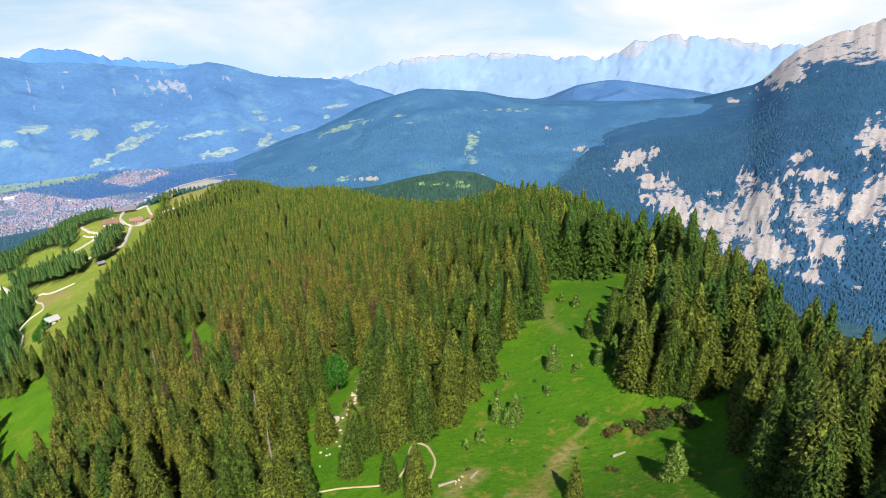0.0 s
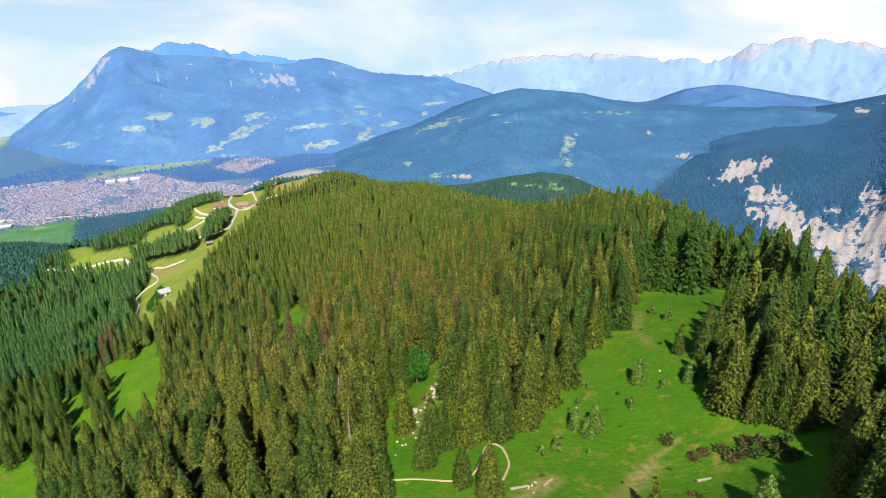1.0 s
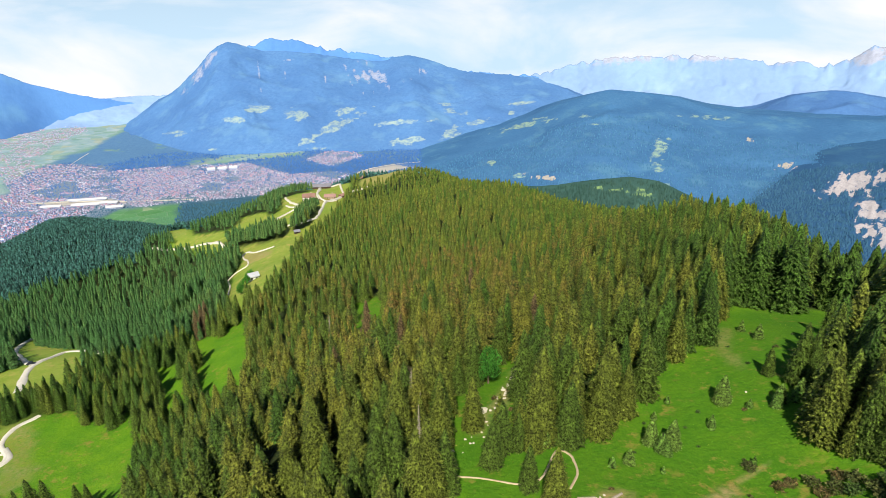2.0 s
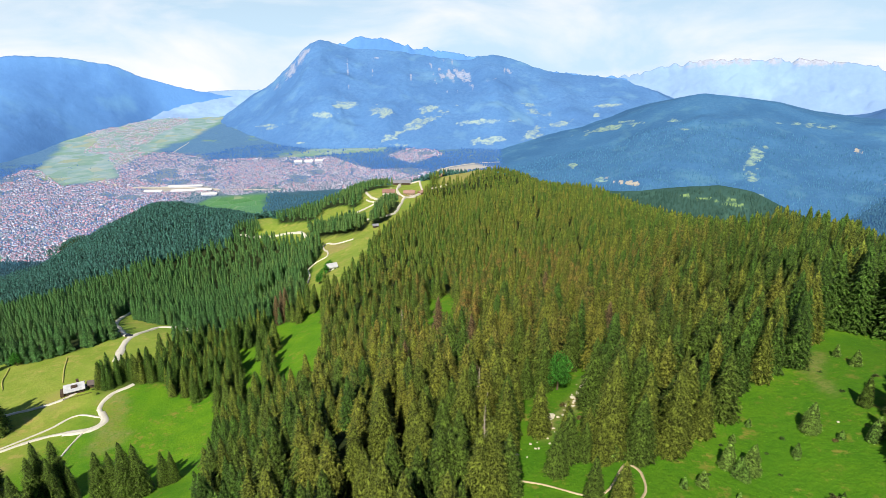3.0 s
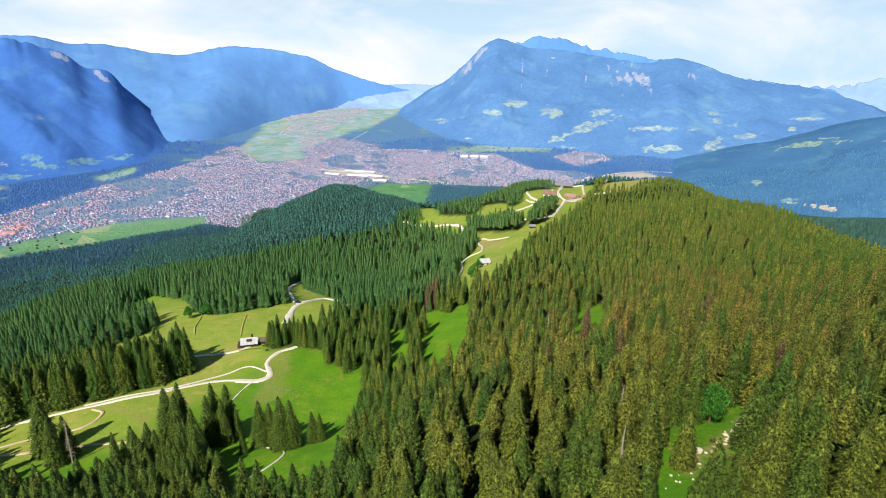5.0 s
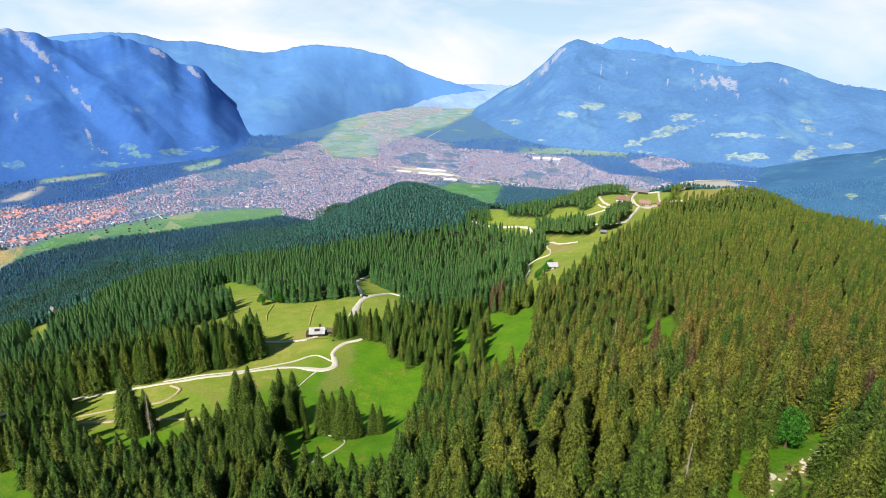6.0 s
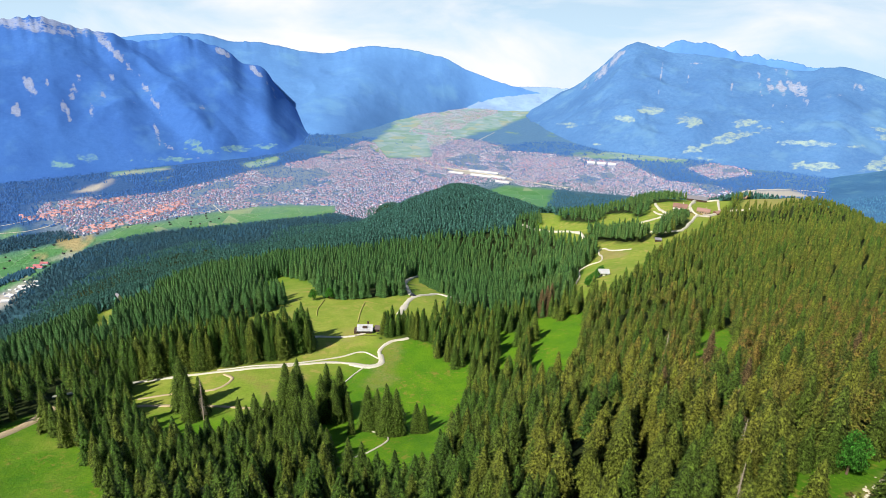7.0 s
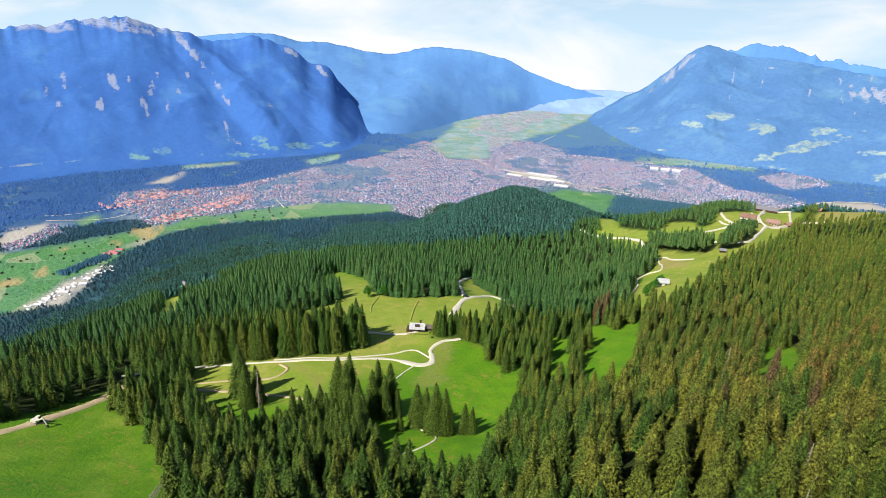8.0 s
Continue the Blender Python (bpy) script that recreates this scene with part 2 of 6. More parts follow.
GRAVEL = plain("pale_limestone_gravel", (0.72, 0.67, 0.55), (0.56, 0.50, 0.38), 0.8, 0.95)
EARTH = plain("bare_brown_earth", (0.58, 0.46, 0.28), (0.42, 0.31, 0.17), 0.8, 0.95)
WORN_TURF = plain("worn_dry_turf", (0.52, 0.46, 0.14), (0.40, 0.37, 0.09), 0.8, 0.95)

# ---------------------------------------------------------------- lie of the land
# Places are given as (azimuth, range): degrees to the left of +y, metres from the origin.
def polar(az, r):
    a = np.radians(az)
    return -np.sin(a) * r, np.cos(a) * r


def hashed(ix, iy, seed):
    n = (ix * 374761393 + iy * 668265263 + seed * 974711) & 0x7FFFFFFF
    n = ((n ^ (n >> 13)) * 1274126177) & 0x7FFFFFFF
    return ((n ^ (n >> 16)) & 0xFFFF) / 65535.0


def value_noise(x, y, seed=0):
    ix, iy = np.floor(x).astype(np.int64), np.floor(y).astype(np.int64)
    fx, fy = x - ix, y - iy
    fx, fy = fx * fx * (3 - 2 * fx), fy * fy * (3 - 2 * fy)
    a, b = hashed(ix, iy, seed), hashed(ix + 1, iy, seed)
    c, d = hashed(ix, iy + 1, seed), hashed(ix + 1, iy + 1, seed)
    return (a + (b - a) * fx) * (1 - fy) + (c + (d - c) * fx) * fy


def fbm(x, y, octaves=4, seed=0):
    total, amp, top = 0.0, 1.0, 0.0
    for k in range(octaves):
        total, top = total + amp * (value_noise(x, y, seed + k) - 0.5), top + amp
        x, y, amp = x * 2.03 + 11.3, y * 2.03 - 7.7, amp * 0.5
    return total / top * 2


FLOOR = -560.0  # the valley, below the eye
SPUR = [(180, 150, -62), (0, 30, -71), (1, 80, -75), (-20, 95, -74), (-16, 190, -81), (-5, 130, -78), (12, 115, -80),
        (10, 290, -117), (-4.5, 400, -130), (-11, 330, -104), (-25, 200, -85), (-33, 135, -72), (-40, 95, -62), (-38, 68, -58), (-60, 80, -56),
        (10, 620, -167), (23, 750, -198), (28.4, 850, -206), (20, 420, -150), (31, 600, -181),
        (41, 800, -234), (36, 800, -222), (21, 940, -208), (25, 890, -206), (18, 930, -214), (32, 880, -218)]
FALL = [(10, 900, -290), (-5, 700, -280), (-12, 500, -200), (23, 1150, -330), (5, 1400, -500), (25, 1500, -460),
        (35, 1600, -500), (-25, 320, -170), (-35, 300, -190), (-42, 260, -190), (-42, 160, -110), (-60, 190, -140), (-90, 250, -200),
        (-30, 700, -430), (-60, 700, -430), (-110, 700, -400), (-25, 1100, -560), (-45, 1100, -560)]
BASIN = [(36, 430, -168), (40, 300, -153), (59, 260, -156), (61, 335, -163), (73, 340, -164), (55, 370, -170),
         (83, 280, -155), (53, 205, -148), (59, 180, -141), (57, 110, -115), (87, 360, -174), (96.5, 240, -141),
         (94, 200, -135), (90, 100, -100), (25, 250, -122), (35, 200, -127), (40, 120, -98), (150, 300, -100)]
SLOPE = [(45, 600, -240), (85, 450, -205), (60, 1000, -325), (50.8, 1600, -418), (54.5, 1560, -447), (58.5, 1500, -458), (47.5, 1500, -424), (51, 1840, -545), (55, 1830, -552), (47, 1760, -545), (59, 1780, -556), (58, 2100, -566), (61, 2300, -566), (67, 1330, -462), (75, 1000, -372),
         (90, 900, -395), (43, 1450, -450), (43.5, 1720, -550), (45, 1900, -560), (48.5, 2020, -560), (58, 2030, -556),
         (63.5, 1730, -560), (71, 1600, -560), (77, 1630, -560), (84, 1530, -560), (91, 1340, -560), (98, 1260, -560),
         (120, 450, -190), (120, 1000, -450), (180, 600, -120), (30, 1200, -360), (38, 1050, -318)]


def warped(x, y):
    r = np.hypot(x, y) + 1e-6
    k = np.arcsinh(r / 150.0) / r
    return x * k, y * k


def fit_land():
    spots = SPUR + FALL + BASIN + SLOPE + [(a, 2700, FLOOR) for a in range(-150, 181, 30)] + [(a, 4900, FLOOR + (100 if 0 < a < 90 else 0)) for a in range(-150, 181, 30)] + [(a, 3700, FLOOR) for a in (20, 40, 50, 60, 75)]
    spots = np.array(spots, float)
    u, v = warped(*polar(spots[:, 0], spots[:, 1]))
    d = np.hypot(u[:, None] - u, v[:, None] - v)
    n = len(u)
    m = np.zeros((n + 3, n + 3))
    m[:n, :n] = d * d * np.log(d + 1e-9) - 2e-3 * np.eye(n)
    m[:n, n:] = np.stack([np.ones(n), u, v], 1)
    m[n:, :n] = m[:n, n:].T
    return u, v, np.linalg.solve(m, np.append(spots[:, 2], np.zeros(3)))


LAND = fit_land()


def land(x, y):
    """Height of the ground at x, y (arrays)."""
    x, y = np.atleast_1d(np.asarray(x, float)), np.atleast_1d(np.asarray(y, float))
    u, v = warped(x, y)
    pu, pv, w = LAND
    h = w[-3] + w[-2] * u + w[-1] * v
    for k in range(len(pu)):
        d = np.hypot(u - pu[k], v - pv[k])
        h = h + w[k] * d * d * np.log(d + 1e-9)
    r = np.hypot(x, y)
    rough = np.clip(r / 300, 0.3, 3) * (1.6 * fbm(x / 40, y / 40, 3, 5) + 3.0 * np.clip((r - 350) / 500, 0, 1) * fbm(x / 150, y / 150, 3, 9))
    h = np.logaddexp((h + rough - FLOOR) / 12.0, 0.0) * 12.0  # the slopes run out on the flat floor
    return FLOOR + h * np.interp(r, [1850, 1960, 2400, 3000], [1, 0.1, 0.1, 1])

# ---------------------------------------------------------------- land use, in plan (x, y)
NEAR_MEADOW = [(38, 183), (52, 189), (67, 190), (76, 208), (70, 180), (66, 153), (58, 140), (48, 138), (45, 128), (41, 118), (38, 107), (44, 100), (49, 96),
               (49, 88), (44, 70), (40, 30), (0, 30), (-14, 62), (-22, 70), (-25, 85), (-33, 110), (-40, 122), (-30, 128), (-30, 140), (-20, 120), (-11, 99), (-7, 100),
               (-3, 100), (0, 103), (2, 111), (10, 117), (12, 133), (20, 138), (25, 152), (31, 168)]
HUT_MEADOW = [(-465, 180), (-413, 182), (-334, 155), (-321, 168), (-312, 184), (-308, 204), (-371, 243), (-412, 281), (-372, 262), (-325, 246), (-288, 238),
              (-270, 234), (-252, 190), (-231, 167), (-216, 159), (-193, 159), (-195, 171), (-174, 151), (-148, 124), (-116, 94),
              (-105, 78), (-117, 71), (-132, 62), (-152, 60), (-172, 48), (-190, 28), (-215, 24), (-240, 25), (-264, 28), (-285, 26), (-300, 55), (-320, 82),
              (-331, 112), (-327, 124), (-345, 136), (-368, 134), (-393, 134), (-450, 148)]
TREE_ROW = [(-269, 29), (-271, 45), (-253, 85), (-254, 112), (-267, 117), (-280, 83), (-296, 32)]
WEST_MEADOW = [(-130, -130), (-240, -120), (-222, -45), (-245, -24), (-254, -11), (-241, -5), (-196, 7), (-151, 7), (-100, 5.3), (-40, 2.1), (-40, -60)]
SIDE_MEADOW = [(-215, 227), (-216, 245), (-204, 241), (-201, 245), (-202, 256), (-189, 247), (-165, 214), (-148, 190), (-143, 176), (-147, 165), (-156, 168), (-176, 190), (-195, 213), (-206, 219)]
LITTLE_MEADOW = [(-217, 207), (-215, 212), (-202, 207), (-164, 168), (-172, 166), (-182, 172)]
OUTCROP = [(-31, 107), (-30, 93), (-24, 93), (-21, 104), (-18, 118), (-17, 136), (-24, 137), (-31, 128)]
GLADE = [(-125, 252), (-112, 258), (-100, 228), (-84, 196), (-78, 176), (-88, 172), (-98, 196), (-114, 228)]
STRIP = [(-289, 287), (-315, 324), (-345, 406), (-324, 386), (-262, 290)]
LODGE_MEADOW = [(-601, 642), (-584, 658), (-496, 571), (-423, 550), (-451, 615), (-414, 602), (-383, 573), (-382, 593), (-411, 644), (-404, 655),
                (-395, 690), (-430, 768), (-399, 800), (-361, 740), (-292, 560), (-254, 439), (-248, 410), (-238, 379), (-222, 345), (-214, 316),
                (-206, 285), (-218, 272), (-230, 282), (-278, 345), (-301, 386), (-329, 437), (-359, 474), (-411, 491), (-483, 524)]
TREE_CLUMPS = [[(-250, 150), (-236, 166), (-222, 171), (-206, 170), (-197, 176), (-212, 192), (-232, 188), (-252, 172), (-260, 158)],
               [(-418, 515), (-376, 493), (-331, 473), (-305, 469), (-312, 492), (-329, 508), (-358, 519), (-393, 520)],
               [(-306, 486), (-297, 491), (-298, 509), (-304, 530), (-318, 566), (-335, 603), (-346, 600), (-336, 560), (-322, 520), (-316, 508)]]
TERRACE = [(-341, 724), (-368, 788), (-363, 856), (-331, 885), (-295, 877), (-284, 844), (-301, 806), (-312, 753)]
STATION_YARD = [(-420, 705), (-448, 760), (-430, 790), (-385, 792), (-372, 750), (-388, 705)]
CUTS = [[(-400, 22), (-470, 33), (-640, 54), (-635, 98), (-560, 101), (-455, 108), (-445, 96), (-520, 78), (-480, 52), (-400, 38)], [(-440, -30), (-398, -8), (-369, -8), (-381, -25)], [(-500, -80), (-480, -60), (-375, -50), (-381, -58)]]
LUSH = [NEAR_MEADOW, HUT_MEADOW, WEST_MEADOW, SIDE_MEADOW, LITTLE_MEADOW, OUTCROP, GLADE]
DRY = [STRIP, LODGE_MEADOW, TERRACE, STATION_YARD] + CUTS
PASTURE = [(-465, 180), (-308, 206), (-406, 281), (-288, 233), (-252, 185), (-235, 150), (-218, 122), (-215, 90), (-205, 60), (-240, 15), (-300, 20), (-380, 130)]
TRODDEN = [([(9, 79), (12, 82), (17, 86), (21, 91), (24, 96), (30, 102)], 0.4, 0.6), ([(31, 139), (28, 150), (31, 163)], 1.6, 0.45), ([(-240, 149), (-233, 146), (-222, 136), (-209, 127), (-206, 119)], 5.0, 0.5),
           ([(-262, 150), (-266, 140), (-258, 133)], 4.0, 0.5), ([(-246, 93), (-238, 92), (-228, 95)], 3.0, 0.5), ([(-258, 65), (-244, 72), (-226, 76), (-212, 72)], 2.0, 0.5), ([(-307, 120), (-318, 128), (-322, 140)], 3.0, 0.35)]
SCARS = [[(-341, 449), (-333, 453), (-312, 446), (-288, 426), (-285, 418), (-306, 407), (-321, 432)], [(-367, 617), (-367, 645), (-345, 665), (-338, 650), (-346, 625), (-352, 598)], [(-25.5, 102), (-26, 110), (-23.5, 117), (-23, 125), (-22.6, 136), (-20.6, 136), (-20.8, 125), (-21, 114), (-23.4, 107), (-23.6, 102)], [(-4, 80), (3, 88), (6, 87), (1, 80)],
         [(11, 78), (15, 85), (22, 95), (25, 95), (18, 83), (14, 77)], [(-256, 140), (-262, 138), (-266, 132), (-258, 132)]]
TOWN = [(-2112, 86), (-2260, 307), (-2246, 483), (-2425, 856), (-2520, 1255), (-2778, 1587), (-2599, 1832), (-2817, 2063), (-2489, 2170),
        (-2181, 2092), (-1959, 2253), (-1696, 2371), (-1356, 2201), (-1180, 2290), (-1010, 2215), (-1080, 2030), (-1240, 1900), (-1515, 1705), (-1663, 1584), (-1616, 1220), (-1329, 965),
        (-1658, 845), (-1821, 677), (-1897, 436), (-1836, 146)]
VILLAGES = [[(-2950, 1985), (-3250, 2330), (-3420, 2700), (-3180, 2700), (-2800, 2250), (-2640, 2010)], [(-3423, 2308), (-3783, 2921), (-3562, 3217), (-3148, 2882), (-2929, 2272)], [(-1429, 2468), (-1397, 2810), (-1201, 2617), (-1250, 2373)],
            [(-2154, 65), (-2305, 101), (-2311, 239), (-2206, 243), (-2131, 214)], [(-1826, -217), (-2004, -202), (-2000, -92), (-1904, -78), (-1782, -179)]]
TOWN_FIELDS = [[(-1635, 1363), (-1663, 1584), (-1515, 1705), (-1368, 1500), (-1165, 1240)], [(-2748, 1622), (-2719, 1954), (-2259, 1662), (-2353, 1468)],
          [(-1393, -288), (-1800, -315), (-1800, -92), (-1840, 118), (-1889, 264), (-1910, 415), (-1895, 640), (-1840, 790), (-1760, 890), (-1674, 845), (-1679, 764), (-1709, 676), (-1735, 528), (-1775, 388), (-1777, 270), (-1749, 170), (-1680, 90), (-1495, -58), (-1367, -129)], [(-3165, 2009), (-3589, 2300), (-4150, 2600), (-3900, 3050), (-3400, 3600), (-3150, 3300), (-2689, 2427), (-2788, 2042)],
          [(-1900, 2280), (-1700, 2420), (-1500, 2560), (-1560, 2700), (-1900, 2500)], [(-2685, 1555), (-3085, 1936), (-3433, 2313), (-3900, 2700), (-3900, 3150), (-3600, 3300), (-3133, 2783), (-2679, 2292), (-2566, 2008), (-2463, 1814), (-2214, 1600), (-2414, 1476)]]
FOOTHILL_FIELDS = [[(-2802, 134), (-3054, 176), (-3066, 207), (-2791, 219)], [(-2926, 316), (-3106, 359), (-3088, 392), (-2899, 352)],
          [(-2690, 355), (-2688, 587), (-2591, 576), (-2597, 362)], [(-2857, 760), (-3100, 887), (-3012, 1009), (-2795, 906)],
          [(-2574, 858), (-2631, 1043), (-2512, 994), (-2484, 852)], [(-1991, -50), (-2066, 12), (-2012, 32), (-1936, -23)]]
FIELDS = TOWN_FIELDS + FOOTHILL_FIELDS
STUBBLE = [[(-1885, 82), (-1900, 120), (-1880, 150), (-1769, 152), (-1734, 122), (-1760, 100)], [(-1644, -130), (-1639, -118), (-1569, -115), (-1577, -129)], [(-1584, -202), (-1568, -158), (-1541, -157), (-1545, -200)],
           [(-1773, -84), (-1773, -65), (-1724, -63), (-1733, -80)], [(-1764, 31), (-1754, 51), (-1705, 64), (-1709, 50)], [(-1876, 163), (-1834, 178), (-1773, 178), (-1781, 164)]]
PITS = [[(-2920, -303), (-2910, -170), (-2882, -20), (-2827, -22), (-2825, -168), (-2842, -298)], [(-2421, 224), (-2504, 264), (-2552, 338), (-2463, 315), (-2388, 258)], [(-1700, 60), (-1735, 95), (-1720, 125), (-1690, 110)],
        [(-1865, -232), (-1974, -213), (-2023, -114), (-1952, -127), (-1859, -195)], [(-1388, -149), (-1521, -91), (-1561, 3), (-1446, -36), (-1357, -79)], [(-1900, 1560), (-2080, 1560), (-1800, 1700), (-1700, 1660)],
        [(-1100, 2300), (-1000, 2500), (-900, 2450), (-1020, 2230)]]


def inside(poly, x, y):
    """Which of the points x, y lie in the polygon (ray crossing)."""
    hit = np.zeros(np.shape(x), bool)
    px, py = np.array(poly, float).T
    for k in range(len(px)):
        x0, y0, x1, y1 = px[k - 1], py[k - 1], px[k], py[k]
        if y0 != y1:
            hit ^= ((y0 > y) != (y1 > y)) & (x < (x1 - x0) * (y - y0) / (y1 - y0) + x0)
    return hit


def edge_distance(poly, x, y, closed=True):
    """Distance of the points to the line of the polygon."""
    best = np.full(np.shape(x), 1e9)
    n = len(poly)
    for k in range(n if closed else n - 1):
        (x0, y0), (x1, y1) = poly[k], poly[(k + 1) % n]
        dx, dy = x1 - x0, y1 - y0
        t = np.clip(((x - x0) * dx + (y - y0) * dy) / (dx * dx + dy * dy + 1e-9), 0, 1)
        best = np.minimum(best, np.hypot(x - x0 - t * dx, y - y0 - t * dy))
    return best


def cover(polys, x, y, soft, grow=0.0):
    """1 inside any of the polygons (grown outwards by grow), 0 outside, with a ragged edge about soft wide."""
    total = np.zeros(np.shape(x))
    wobble = fbm(x / (soft * 3), y / (soft * 3), 3, 21) * soft
    for poly in polys:
        p = np.array(poly, float)
        near = (x > p[:, 0].min() - 40) & (x < p[:, 0].max() + 40) & (y > p[:, 1].min() - 40) & (y < p[:, 1].max() + 40)
        if near.any():
            xs, ys = x[near], y[near]
            d = edge_distance(poly, xs, ys) * np.where(inside(poly, xs, ys), 1, -1) + wobble[near]
            total[near] = np.maximum(total[near], np.clip((d + grow) / soft + 0.5, 0, 1))
    return total


def mesh_object(name, verts, faces, mats, attrs=None, slots=None, smooth=False, parent=None):
    """One mesh from numpy arrays. faces: (n, 3) or (n, 4). attrs: float values per vertex."""
    me = bpy.data.meshes.new(name)
    verts, faces = np.asarray(verts, np.float32), np.asarray(faces, np.int32)
    me.vertices.add(len(verts))
    me.vertices.foreach_set("co", verts.ravel())
    k = faces.shape[1]
    me.loops.add(faces.size)
    me.loops.foreach_set("vertex_index", faces.ravel())
    me.polygons.add(len(faces))
    me.polygons.foreach_set("loop_start", np.arange(0, faces.size, k, dtype=np.int32))
    if slots is not None:
        me.polygons.foreach_set("material_index", np.asarray(slots, np.int32))
    me.polygons.foreach_set("use_smooth", np.full(len(faces), smooth))
    for m in mats:
        me.materials.append(m)
    for key, values in (attrs or {}).items():
        me.attributes.new(key, "FLOAT", "POINT").data.foreach_set("value", np.asarray(values, np.float32).ravel())
    me.update(calc_edges=True)
    ob = new(name, me)
    if parent:
        ob.parent = parent
    return ob


def grid_faces(rows, cols, closed=False):
    i, j = np.meshgrid(np.arange(rows - 1), np.arange(cols if closed else cols - 1), indexing="ij")
    k = (j + 1) % cols
    return np.stack([i * cols + j, i * cols + k, (i + 1) * cols + k, (i + 1) * cols + j], -1).reshape(-1, 4)[:, ::-1]


def build_ground():
    """One sheet from beneath the camera to the horizon, finest where it is seen close."""
    az = np.concatenate([np.arange(-48, 106, 0.45), np.arange(106, 312, 4.0)])
    r = np.concatenate([np.linspace(1, 40, 8), np.geomspace(44, 4850, 320)])
    a, rr = np.meshgrid(az, r)
    x, y = polar(a, rr)
    z = land(x.ravel(), y.ravel())
    x, y = x.ravel(), y.ravel()
    grass = np.maximum(cover(LUSH, x, y, 3.0, 4.5), cover(DRY, x, y, 4.0, 3.0)) * (1 - 0.8 * cover([TREE_ROW] + TREE_CLUMPS, x, y, 5.0))
    dry = np.maximum(np.maximum(cover(DRY, x, y, 6.0), cover([PASTURE], x, y, 22.0)), cover([WEST_MEADOW], x, y, 10.0) * np.clip(0.1 + 0.6 * fbm(x / 26, y / 9, 3, 23), 0, 1))
    bare = np.maximum(cover(PITS, x, y, 30.0), cover([TERRACE], x, y, 12.0) * 0.8)
    bare = np.maximum(bare, cover(SCARS, x, y, 2.5) * 0.85)
    for line, wide, much in TRODDEN:
        k = np.hypot(x - line[0][0], y - line[0][1]) < 90
        d = edge_distance(line, x[k], y[k], False) / wide + 0.8 * fbm(x[k] / 3.0, y[k] / 3.0, 3, 61)
        bare[k] = np.maximum(bare[k], much * np.clip(1.6 - d, 0, 1))
    faces = grid_faces(len(r), len(az), True)
    flat = ((z < FLOOR + 14) & (np.hypot(x, y) > 1200)) | (np.hypot(x, y) > 1940)
    slots = flat[faces].all(1).astype(int)
    # far, near and hay are distance masks for the valley's painted haze
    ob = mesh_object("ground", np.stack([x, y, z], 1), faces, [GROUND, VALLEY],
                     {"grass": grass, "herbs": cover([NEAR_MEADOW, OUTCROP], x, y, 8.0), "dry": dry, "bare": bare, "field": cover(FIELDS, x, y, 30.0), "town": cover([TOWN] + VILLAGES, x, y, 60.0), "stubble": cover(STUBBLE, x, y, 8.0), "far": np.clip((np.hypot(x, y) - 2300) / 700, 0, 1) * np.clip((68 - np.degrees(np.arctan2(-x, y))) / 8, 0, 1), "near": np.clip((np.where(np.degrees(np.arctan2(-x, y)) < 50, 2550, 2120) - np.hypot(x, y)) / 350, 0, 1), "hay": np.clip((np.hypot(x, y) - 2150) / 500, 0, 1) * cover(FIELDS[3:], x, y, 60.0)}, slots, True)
    tagged(ob, "rolling alpine ground with green meadows above a valley floor", "ground", kind="structure")


build_ground()


# ---------------------------------------------------------------- mountains
SURFACES = {}


